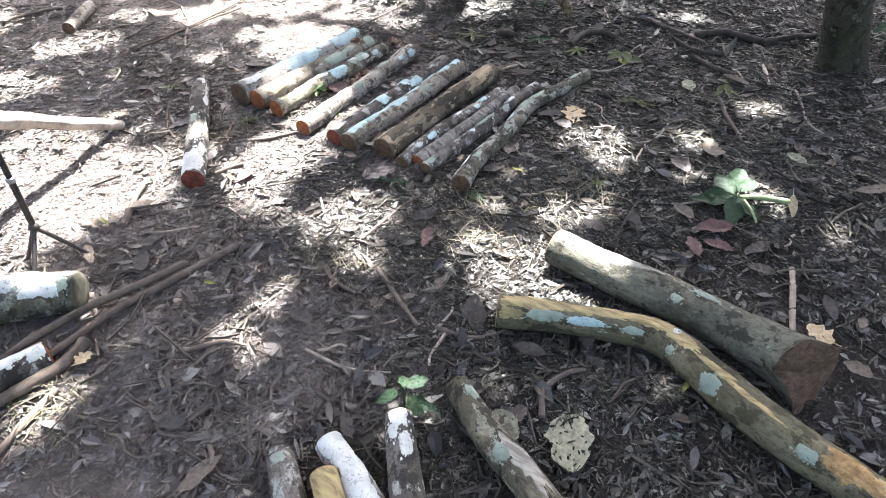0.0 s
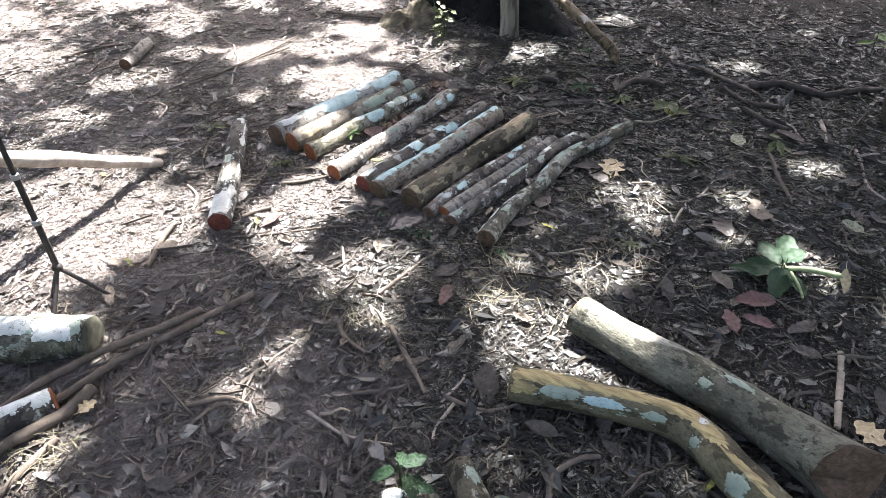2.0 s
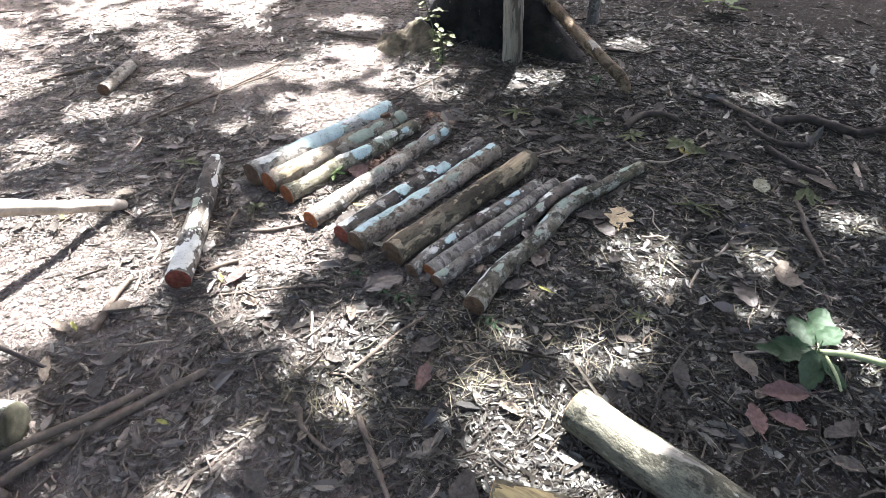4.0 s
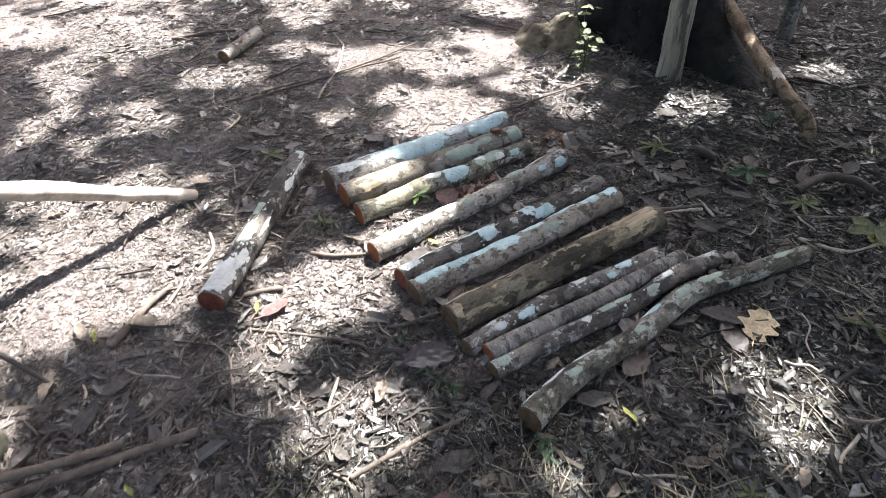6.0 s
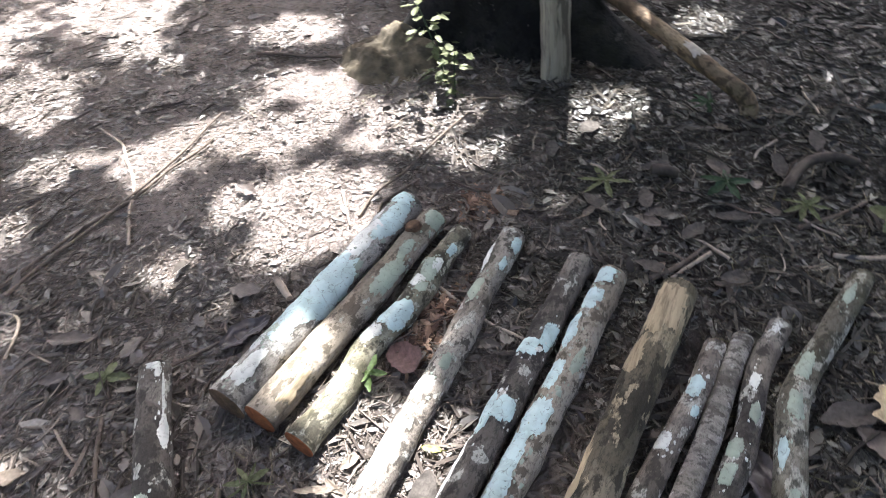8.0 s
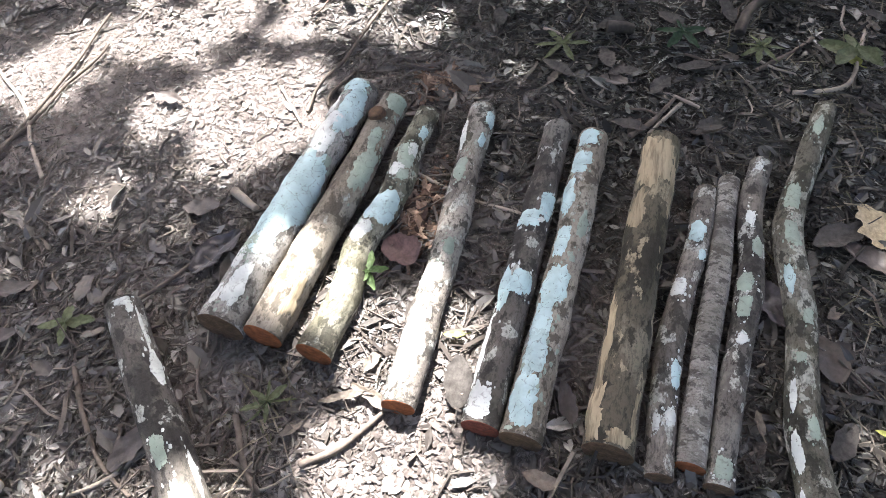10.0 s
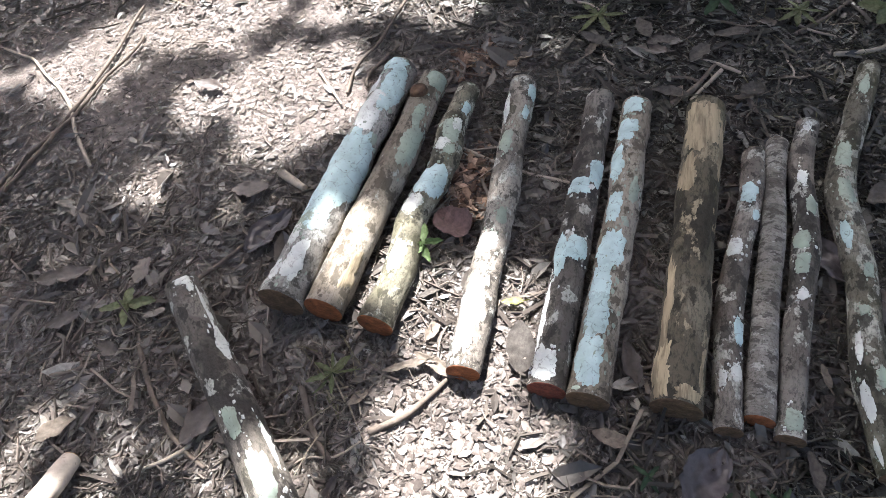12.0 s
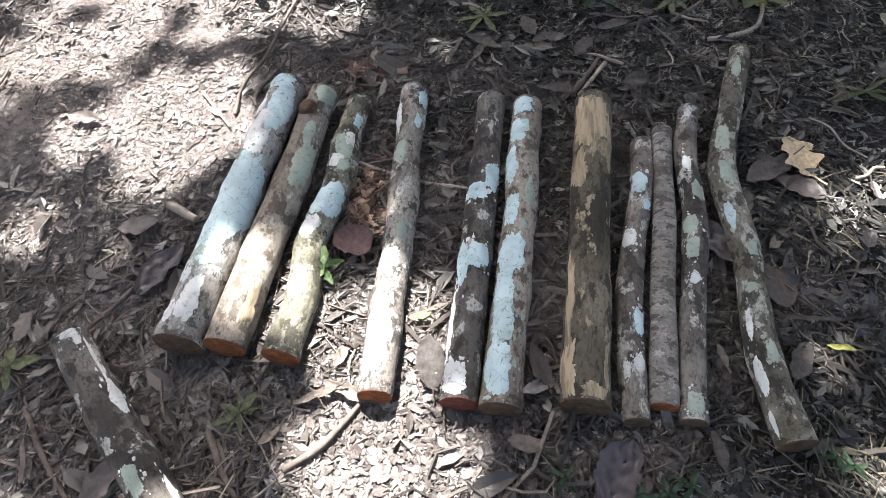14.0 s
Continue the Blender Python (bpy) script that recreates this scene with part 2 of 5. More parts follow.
BARK_ASH = bark_material("bark_ash", (0.12, 0.108, 0.092), (0.24, 0.222, 0.195), (0.38, 0.36, 0.32), 0.45, 12.0, (0.46, 0.45, 0.41), 0.1)
BARK_GREEN = bark_material("bark_green", (0.08, 0.072, 0.052), (0.18, 0.165, 0.12), (0.33, 0.31, 0.235), 0.45, 12.0, (0.44, 0.43, 0.35), 0.4)
BARK_PALE = bark_material("bark_pale", (0.14, 0.125, 0.105), (0.25, 0.228, 0.198), (0.36, 0.335, 0.295), 0.3, 13.0, (0.44, 0.42, 0.38), 0.2, 1.9)
BARK_MOSS = bark_material("bark_mossy", (0.06, 0.054, 0.040), (0.13, 0.118, 0.09), (0.25, 0.23, 0.185), 0.5, 12.0, (0.40, 0.39, 0.33), 0.5)
BARK_OLIVE = bark_material("bark_olive", (0.055, 0.048, 0.034), (0.125, 0.108, 0.074), (0.25, 0.215, 0.15), 0.5, 10.0, (0.32, 0.30, 0.235), 0.35)
BARK_ROOT = bark_material("bark_root", (0.10, 0.07, 0.045), (0.19, 0.135, 0.085), (0.32, 0.24, 0.155), 0.0, 9.0, (0.3, 0.25, 0.2), 0.3)
# near black: the deep shade round the stump is put into this bark colour
BARK_SHADE_BLACK = bark_material("bark_shade_black", (0.006, 0.0055, 0.0055), (0.011, 0.010, 0.0095), (0.022, 0.0195, 0.018), 0.0, 8.0, (0.08, 0.07, 0.06), 0.1, 0)
BARK_TRUNK = bark_material("bark_trunk", (0.055, 0.048, 0.034), (0.125, 0.108, 0.074), (0.25, 0.215, 0.15), 0.5, 10.0, (0.32, 0.30, 0.235), 0.35, 0)
BARK_BOLE = bark_material("bark_bole", (0.030, 0.026, 0.019), (0.058, 0.050, 0.036), (0.098, 0.086, 0.062), 0.15, 9.0, (0.14, 0.13, 0.10), 0.35, 0)
BARK_SAPLING = bark_material("bark_sapling", (0.15, 0.132, 0.11), (0.25, 0.225, 0.195), (0.36, 0.33, 0.29), 0.4, 16.0, (0.46, 0.43, 0.39), 0.2, 0)
BARK_SMOOTH = bark_material("bark_smooth_olive", (0.085, 0.074, 0.047), (0.145, 0.125, 0.080), (0.22, 0.19, 0.125), 0.10, 8.0, (0.30, 0.28, 0.21), 0.5, 0.7)
BARK_GREENISH = bark_material("bark_greenish_grey", (0.075, 0.071, 0.052), (0.135, 0.128, 0.095), (0.21, 0.198, 0.15), 0.18, 9.0, (0.31, 0.31, 0.25), 0.5, 0.7)
LICHEN = lichen_material("lichen_white", (0.66, 0.67, 0.63))
LICHEN_BLUE = lichen_material("lichen_blue", (0.50, 0.63, 0.62))
LICHEN_GREEN = lichen_material("lichen_green", (0.335, 0.385, 0.315))
CUT_ORANGE = cut_material("cut_orange", (0.26, 0.092, 0.040))
CUT_RED = cut_material("cut_red", (0.19, 0.060, 0.042))
CUT_BROWN = cut_material("cut_brown", (0.13, 0.082, 0.052))
CUT_RUST = cut_material("cut_rust", (0.125, 0.083, 0.056))
CUT_DARK = cut_material("cut_dark", (0.10, 0.06, 0.038))
CUT_YELLOW = cut_material("cut_yellow", (0.42, 0.27, 0.12))
PEELED = plain_material("peeled_wood", (0.45, 0.385, 0.32), 0.4, 18, 0.75)
PEELED_TAN = fibre_material("peeled_tan", (0.45, 0.36, 0.235), (1.0, 0.12, 1.0), 60.0)
PEELED_YELLOW = fibre_material("peeled_yellow", (0.54, 0.42, 0.21), (0.12, 0.8, 1.0), 70.0)
PEELED_CREAM = fibre_material("peeled_cream", (0.46, 0.42, 0.35), (0.12, 0.8, 1.0), 60.0)
WEATHERED = bark_material("weathered_wood", (0.14, 0.118, 0.090), (0.24, 0.205, 0.158), (0.33, 0.288, 0.225), 0.1, 9.0, (0.36, 0.33, 0.27), 0.1, 0.12)
STICK = plain_material("stick_brown", (0.12, 0.095, 0.075), 0.45, 25, 0.85, 0.6)
STICK_DAMP = plain_material("stick_damp", (0.055, 0.044, 0.036), 0.5, 25, 0.8, 0.8)
STICK_PALE = plain_material("stick_pale", (0.30, 0.25, 0.20), 0.35, 25, 0.85, 0.6)
OLD_END = plain_material("old_mossy_end", (0.085, 0.080, 0.055), 0.5, 25, 0.9, 0.8)
EARTH = plain_material("earth", (0.088, 0.073, 0.050), 0.6, 14, 0.95, 1.0)
BLACK = plain_material("black_plastic", (0.045, 0.037, 0.034), 0.4, 60, 0.45, 0.1)
COLLAR = plain_material("grey_metal", (0.45, 0.44, 0.43), 0.1, 60, 0.4, 0.05, 0.6)
LEAF_GREEN = island_material("leaf_green", [(0.0, (0.018, 0.036, 0.018)), (0.6, (0.030, 0.066, 0.028)), (1.0, (0.060, 0.10, 0.04))], 0.6, 0.16, 0.3)
LEAF_YELLOW = island_material("leaf_yellow", [(0.0, (0.60, 0.46, 0.27)), (1.0, (0.66, 0.52, 0.32))], 0.6, 0.0)
LEAF_CREAM = island_material("leaf_cream", [(0.0, (0.27, 0.27, 0.18)), (1.0, (0.36, 0.35, 0.25))], 0.65, 0.0)
STALK = plain_material("fleshy_stalk", (0.30, 0.34, 0.18), 0.25, 30, 0.6)
LEAF_LIME = island_material("leaf_lime", [(0.0, (0.28, 0.30, 0.07)), (1.0, (0.36, 0.35, 0.10))], 0.6, 0.2)
LEAF_TAN = island_material("leaf_tan", [(0.0, (0.13, 0.105, 0.082)), (1.0, (0.25, 0.205, 0.16))], 0.65, 0.1)
LEAF_GREY = island_material("leaf_grey", [(0.0, (0.055, 0.048, 0.042)), (1.0, (0.12, 0.107, 0.094))], 0.8, 0.05, 0.2)
LEAF_DARK = island_material("leaf_dark", [(0.0, (0.045, 0.035, 0.03)), (1.0, (0.09, 0.068, 0.055))], 0.5, 0.05, 0.5)
LEAF_RED = island_material("leaf_red", [(0.0, (0.12, 0.070, 0.062)), (1.0, (0.21, 0.125, 0.112))], 0.6, 0.15)
LEAF_FRESH = island_material("leaf_fresh", [(0.0, (0.10, 0.175, 0.05)), (1.0, (0.19, 0.28, 0.095))], 0.55, 0.3)
LEAF_PLUM = island_material("leaf_plum", [(0.0, (0.045, 0.038, 0.040)), (1.0, (0.075, 0.062, 0.064))], 0.4, 0.0, 0.5)
SPROUT = island_material("sprout_green", [(0.0, (0.09, 0.11, 0.05)), (1.0, (0.20, 0.22, 0.11))], 0.6, 0.3)
GRASS = island_material("grass", [(0.0, (0.085, 0.090, 0.045)), (0.4, (0.17, 0.152, 0.098)), (1.0, (0.31, 0.268, 0.20))], 0.7, 0.2)
CANOPY = island_material("canopy_leaf", [(0.0, (0.03, 0.07, 0.02)), (1.0, (0.08, 0.15, 0.04))], 0.5, 0.0)


# ---- mesh helpers ----
def mesh_of(name, verts, faces, mat, smooth=True):
    me = bpy.data.meshes.new(name)
    me.from_pydata([tuple(v) for v in verts], [], faces)
    me.materials.append(mat)
    if smooth:
        me.polygons.foreach_set("use_smooth", [True] * len(me.polygons))
    me.update()
    return me


def child(name, me, parent, label=""):
    ob = new(name, me)
    ob.parent = parent
    if label:
        ob["label"] = label
    return ob


def ground_height(x, y):
    p = Vector((x * 1.1, y * 1.1, 3.0))
    q = Vector((x * 6.0, y * 6.0, 8.0))
    up = min(max((y - 1.35) / 0.65, 0.0), 1.0)
    rise = 0.055 * up * up * (3 - 2 * up) * math.exp(-((x + 0.1) / 0.85) ** 4)      # the soil swells towards the stump
    return 0.022 * noise.noise(p) + 0.010 * noise.noise(q) + rise


class Limb:
    """A bent round shape through given points; s runs from 0 to 1 along it, a is the angle from its upper side."""

    def __init__(self, points, radii, rough=0.05, seed=0, grain=9.0, slant=0.0, toe=0.0):
        self.p, self.slant, self.toe = [Vector(v) for v in points], slant, toe
        self.r, self.rough, self.off, self.grain = list(radii), rough, Vector((seed * 7.3, seed * 3.1, 0)), grain

    def _at(self, s):
        n = len(self.p) - 1
        f = min(max(s, 0.0), 1.0) * n
        i = min(int(f), n - 1)
        return i, f - i

    def centre(self, s):
        i, u = self._at(s)
        p, n = self.p, len(self.p) - 1
        a, b, c, d = p[max(i - 1, 0)], p[i], p[i + 1], p[min(i + 2, n)]
        return 0.5 * ((2 * b) + (c - a) * u + (2 * a - 5 * b + 4 * c - d) * u * u + (3 * b - a - 3 * c + d) * u ** 3)

    def axes(self, s):
        t = (self.centre(min(s + 0.02, 1)) - self.centre(max(s - 0.02, 0))).normalized()
        up = Vector((0, 0, 1)) if abs(t.z) < 0.9 else Vector((0, 1, 0))
        side = t.cross(up).normalized()
        return t, side, side.cross(t)

    def radius(self, s):
        n = len(self.r) - 1
        f = min(max(s, 0.0), 1.0) * n
        i = min(int(f), n - 1)
        return self.r[i] + (self.r[i + 1] - self.r[i]) * (f - i)

    def at(self, s, a, lift=0.0):
        c = self.centre(s)
        t, side, up = self.axes(s)
        w = up * math.cos(a) + side * math.sin(a)
        low = max(0.0, math.cos(a - 2.75))
        r = self.radius(s) * (1 + max(0.0, (s - 0.72) / 0.28) ** 2 * (self.toe * low ** 7 - 0.45 * self.toe * low * abs(math.sin(a - 2.75))))
        q = c + w * r + self.off
        k = self.rough * (noise.noise(q * self.grain) + 0.9 * noise.noise(q * self.grain * 0.4) + 0.45 * noise.noise(q * self.grain * 3.7) + 0.9 * max(0.0, noise.noise(q * self.grain * 1.7) - 0.35))
        back = self.slant * max(0.0, (s - 0.6) / 0.4) ** 1.5 * max(0.0, 0.15 + math.cos(a - 0.9)) * (1 + 0.5 * noise.noise(q * 14)) if self.slant else 0.0
        return c + w * (r * (1 + k) + lift) - t * back

    def tube(self, rings, sides):
        verts = [self.at(i / rings, 2 * math.pi * j / sides) for i in range(rings + 1) for j in range(sides)]
        faces = [(i * sides + j, i * sides + (j + 1) % sides, (i + 1) * sides + (j + 1) % sides, (i + 1) * sides + j)
                 for i in range(rings) for j in range(sides)]
        return verts, [f[::-1] for f in faces]

    def cap(self, s, sides, bulge=0.0, grow=1.0):
        """A sawn end: the rim, a slightly worn edge and an uneven face."""
        t, _, _ = self.axes(s)
        out = -t if s < 0.5 else t
        rim = [self.at(s, 2 * math.pi * j / sides) for j in range(sides)]
        c = sum(rim, Vector()) / sides
        verts, faces = [], []
        steps = ((1.0, 0.0), (0.97, 0.002), (0.6, 0.003), (0.25, 0.004))
        for k, (f, o) in enumerate(steps):
            for v in rim:
                jig = 0.0015 * noise.noise((v + self.off) * 60 * (1 - 0.5 * f)) if k > 1 else 0
                verts.append(c + (v - c) * f * grow + out * (o + jig + bulge * (1 - f)))
        n = sides
        for k in range(len(steps) - 1):
            for j in range(n):
                faces.append((k * n + j, k * n + (j + 1) % n, (k + 1) * n + (j + 1) % n, (k + 1) * n + j))
        verts.append(c + out * (0.004 + bulge))
        last = (len(steps) - 1) * n
        faces += [(last + j, last + (j + 1) % n, len(verts) - 1) for j in range(n)]
        if s > 0.5:
            faces = [f[::-1] for f in faces]
        return verts, faces

    def patch(self, s, a, ls, la, seed, lift=0.0016, ragged=0.34, rings=6, spokes=72):
        """A crust with a lobed outline that lies on the bark. ls, la: half sizes along and round it, in metres."""
        length = sum((self.p[i + 1] - self.p[i]).length for i in range(len(self.p) - 1))
        verts, faces = [self.at(s, a, lift * 1.6)], []
        edge = []
        for j in range(spokes):
            w = 2 * math.pi * j / spokes
            d = Vector((math.cos(w), math.sin(w), seed * 5.17))
            n = 2.8 if ls < 2.6 * la else 1.7
            square = (abs(math.cos(w)) ** n + abs(math.sin(w)) ** n) ** (-1 / n)
            lobes = noise.noise(d * 1.4) + 0.75 * abs(noise.noise(d * 3.4)) + 0.45 * noise.noise(d * 6.5) + 0.3 * noise.noise(d * 13.0)
            edge.append(max(square * (1 + ragged * (lobes - 0.15)), 0.25))
        for k in range(1, rings + 1):
            for j in range(spokes):
                w = 2 * math.pi * j / spokes
                f = k / rings * edge[j]
                r = self.radius(s)
                ss = min(max(s + math.cos(w) * f * ls / length, 0.004), 0.996)
                aa = a + math.sin(w) * f * la / r
                verts.append(self.at(ss, aa, lift if k < rings else -0.001))
        for j in range(spokes):
            faces.append((0, 1 + (j + 1) % spokes, 1 + j))
        for k in range(rings - 1):
            b = 1 + k * spokes
            for j in range(spokes):
                faces.append((b + j, b + (j + 1) % spokes, b + spokes + (j + 1) % spokes, b + spokes + j))
        return verts, [f[::-1] for f in faces]


LOG_LINES = []


def log(name, label, points, radii, bark, ends=(None, None), patches=(), knots=(), seed=1, rough=0.05, rings=84, sides=36, category="log", group="", grain=9.0, slant=0.0, toe=0.0):
    """A cut log. ends: materials of the sawn faces. patches: (s, angle, half length, half width, material). knots: (s, angle, radius)."""
    limb = Limb(points, radii, rough, seed, grain, slant, toe)
    LOG_LINES.extend((Vector(points[i]), Vector(points[i + 1]), max(radii)) for i in range(len(points) - 1))
    base = new(name, None)
    base.location = Vector(points[0])
    base.location.z = 0.0
    inv = Matrix.Translation(-base.location)
    move = lambda vs: [inv @ v for v in vs]  # noqa: E731
    v, f = limb.tube(rings, sides)
    me = mesh_of("bark", move(v), f, bark)
    whole = sum((limb.p[i + 1] - limb.p[i]).length for i in range(len(limb.p) - 1))
    around = [2 * math.pi * j / sides for j in range(sides)]
    flow = [t for i in range(rings + 1) for w in around for t in (math.cos(w) * limb.radius(i / rings), math.sin(w) * limb.radius(i / rings), whole * i / rings)]
    me.attributes.new("grain", "FLOAT_VECTOR", "POINT").data.foreach_set("vector", flow)
    child("bark", me, base)
    for s, mat in zip((0.0, 1.0), ends):
        if mat:
            v, f = limb.cap(s, sides)
            child("cut_end", mesh_of("cut_end", move(v), f, mat), base)
    specks = [[], [], None]
    for k, (s, a, ls, la, mat) in enumerate(patches):
        v, f = limb.patch(s, a, ls, la, seed * 11 + k, ragged=0.34 if "lichen" in mat.name else 0.62)
        length = sum((limb.p[i + 1] - limb.p[i]).length for i in range(len(limb.p) - 1))
        dots = random.Random(seed * 31 + k)
        for _ in range(9):
            w, d, small = dots.uniform(0, 6.28), dots.uniform(1.0, 1.7), dots.uniform(0.05, 0.24)
            at = min(max(s + math.cos(w) * d * ls / length, 0.02), 0.98)
            sv, sf = limb.patch(at, a + math.sin(w) * d * la / limb.radius(s), small * (ls + la) / 2, small * la, dots.random() * 90, 0.0014, 0.6, 2, 11)
            if "lichen" in mat.name:
                sf = [tuple(i + len(specks[0]) for i in q) for q in sf]
                specks[0].extend(sv)
                specks[1].extend(sf)
                specks[2] = mat
        tint = {"lichen_white": "chalky white lichen crust", "lichen_blue": "pale bluish lichen crust", "lichen_green": "grey-green lichen crust"}.get(mat.name, "strip of bare wood")
        child("lichen" if "lichen" in mat.name else "bare_strip", mesh_of("crust", move(v), f, mat), base, tint)
    if specks[2]:
        tagged(child("lichen_specks", mesh_of("specks", move(specks[0]), specks[1], specks[2]), base), "fine scattered specks of pale lichen", kind="stuff")
    for k, (s, a, r) in enumerate(knots):
        c = limb.at(s, a, -0.004)
        t, side, up = limb.axes(s)
        w = (up * math.cos(a) + side * math.sin(a))
        stub = Limb([c, c + w * 0.008, c + w * 0.014], [r * 1.15, r * 1.05, r], 0.06, seed + k)
        v, f = stub.tube(4, 16)
        cv, cf = stub.cap(1.0, 16)
        f = f + [tuple(i + len(v) for i in q) for q in cf]
        child("knot", mesh_of("knot", move(v + cv), f, CUT_DARK), base, "sawn brown branch knot")
    return tagged(base, label, category, group)


def stick(label, points, r0, r1, mat, seed=1, twigs=(), name="stick", category="stick", sides=9, rings=24, group="fallen sticks"):
    """A thin fallen branch; twigs: further point lists with radii, as forks of it."""
    rough_path = Limb(points, [r0, r1])
    length = sum((Vector(points[i + 1]) - Vector(points[i])).length for i in range(len(points) - 1))
    wavy = []
    for i in range(11):
        p = rough_path.centre(i / 10)
        q = p * 5 + Vector((seed * 1.7, 0, 0))
        wavy.append(p + Vector((noise.noise(q), noise.noise(q + Vector((0, 9, 0))), 0)) * min(0.028, length * 0.03))
    limb = Limb(wavy, [r0, r0 * 0.85 + r1 * 0.2, (r0 + r1) / 2, r1], 0.2, seed, 24.0)
    v, f = limb.tube(rings, sides)
    for s in (0.0, 1.0):
        cv, cf = limb.cap(s, sides)
        f = f + [tuple(i + len(v) for i in q) for q in cf]
        v = v + cv
    o = Vector((points[0][0], points[0][1], 0))
    ob = new(name, mesh_of(name, [p - o for p in v], f, mat))
    ob.location = o
    for pts, a, b in twigs:
        tl = Limb(pts, [a, b], 0.15, seed + 3, 25.0)
        tv, tf = tl.tube(10, 6)
        child("fork", mesh_of("fork", [p - o for p in tv], tf, mat), ob)
    return tagged(ob, label, category, group)


def on_ground(path, lift):
    """Points (x, y) or (x, y, extra height) laid on the ground."""
    out = []
    for p in path:
        out.append((p[0], p[1], ground_height(p[0], p[1]) + lift + (p[2] if len(p) > 2 else 0)))
    return out


# ---- ground ----
def build_ground():
    n = 300
    u = np.linspace(-1, 1, n)
    k = 7.2
    spread = np.sinh(u * k) / np.sinh(k) * 900 + u * 3.4
    xs, ys = spread - 0.3, spread + 0.6
    verts = [(x, y, ground_height(x, y) if abs(x) < 30 and abs(y) < 30 else 0.0) for y in ys for x in xs]
    faces = [(j * n + i, j * n + i + 1, (j + 1) * n + i + 1, (j + 1) * n + i) for j in range(n - 1) for i in range(n - 1)]
    ob = new("ground", mesh_of("ground", verts, faces, SOIL))
    return tagged(ob, "dark brown forest soil, trampled and littered with leaves", "ground", kind="structure")


build_ground()

# ---- the row of logs ----
ROW = "row of cut logs on the forest floor"
W, BL, GR = LICHEN, LICHEN_BLUE, LICHEN_GREEN


def row_log(near, far, r0, r1, bark, ends, label, patches=(), knots=(), seed=1, bends=(), rough=0.085):
    """One log of the row, from its near to its far sawn end. bends: (share, sideways)."""
    a, b = Vector((near[0], near[1], r0 * 0.94)), Vector((far[0], far[1], r1 * 0.94))
    pts = []
    stops = [0.0, 0.2, 0.4, 0.6, 0.8, 1.0]
    for s in stops:
        p = a.lerp(b, s)
        p.x += dict(bends).get(s, 0.0)
        p.z += 0.003 * noise.noise(Vector((s * 3, seed * 2.0, 0)))
        pts.append(p)
    return log("log", label, pts, [r0, r0 + (r1 - r0) * 0.4, r1 + (r0 - r1) * 0.3, r1], bark, ends, patches, knots, seed, rough * 1.35, group=ROW, grain=11.0)


row_log((-0.490, 0.100), (-0.427, 1.055), 0.061, 0.054, BARK_ASH, (CUT_BROWN, CUT_BROWN),
        "thick grey log wrapped in pale bluish lichen beside a slimmer log",
        [(0.45, -0.05, 0.185, 0.098, BL), (0.84, 0.55, 0.115, 0.042, BL), (0.955, -0.1, 0.035, 0.05, BL), (0.72, -0.35, 0.07, 0.028, W), (0.12, 0.2, 0.06, 0.026, W), (0.08, -0.5, 0.03, 0.018, W), (0.20, -0.45, 0.035, 0.018, W), (0.86, -0.8, 0.04, 0.02, W), (0.68, 0.15, 0.05, 0.03, W), (0.79, -0.1, 0.035, 0.03, W), (0.27, 0.1, 0.05, 0.04, BL), (0.24, -0.3, 0.04, 0.025, GR)], seed=1)
row_log((-0.372, 0.100), (-0.300, 1.020), 0.056, 0.047, BARK_TAN, (CUT_ORANGE, CUT_BROWN),
        "tan barked log with a brown sawn branch knot",
        [(0.63, 0.75, 0.085, 0.034, GR), (0.94, 0.75, 0.045, 0.04, GR), (0.77, 0.5, 0.05, 0.018, GR), (0.13, 0.9, 0.05, 0.022, PEELED_TAN)], [(0.865, -0.2, 0.027)], seed=2, bends=((0.6, 0.006),), rough=0.06)
row_log((-0.228, 0.085), (-0.178, 0.985), 0.046, 0.041, BARK_GREEN, (CUT_ORANGE, CUT_BROWN),
        "crooked grey log with one chalk-white lichen patch",
        [(0.52, 0.05, 0.060, 0.060, BL), (0.42, -0.25, 0.035, 0.032, W), (0.87, 0.85, 0.024, 0.015, BL), (0.74, 0.15, 0.05, 0.030, GR), (0.78, 0.6, 0.03, 0.018, W), (0.68, -0.2, 0.03, 0.022, W), (0.66, 0.35, 0.025, 0.016, GR), (0.22, -0.2, 0.05, 0.026, GR)], seed=3, bends=((0.2, 0.006), (0.4, -0.012), (0.6, 0.014)), rough=0.11)
row_log((0.020, 0.0), (0.0, 1.025), 0.044, 0.043, BARK_GREY, (CUT_ORANGE, CUT_BROWN),
        "pale mottled log lying apart with a gap on both sides",
        [(0.14, -0.25, 0.13, 0.034, W), (0.86, -0.85, 0.06, 0.013, W), (0.93, 1.05, 0.038, 0.020, BL), (0.84, 0.75, 0.022, 0.014, BL), (0.35, -0.2, 0.035, 0.026, W), (0.44, 0.3, 0.03, 0.015, GR), (0.72, -0.3, 0.05, 0.020, GR)], seed=4, bends=((0.4, 0.008), (0.6, 0.006)), rough=0.10)
row_log((0.218, -0.008), (0.250, 0.985), 0.045, 0.042, BARK_DARK, (CUT_RED, CUT_BROWN),
        "dark log with sharp white lichen patches and a red sawn end",
        [(0.66, 0.75, 0.052, 0.026, BL), (0.60, -0.35, 0.030, 0.036, BL), (0.385, 0.25, 0.045, 0.030, BL), (0.36, -0.75, 0.075, 0.024, BL), (0.19, -1.05, 0.085, 0.013, W), (0.06, -0.35, 0.046, 0.034, W)], seed=5)
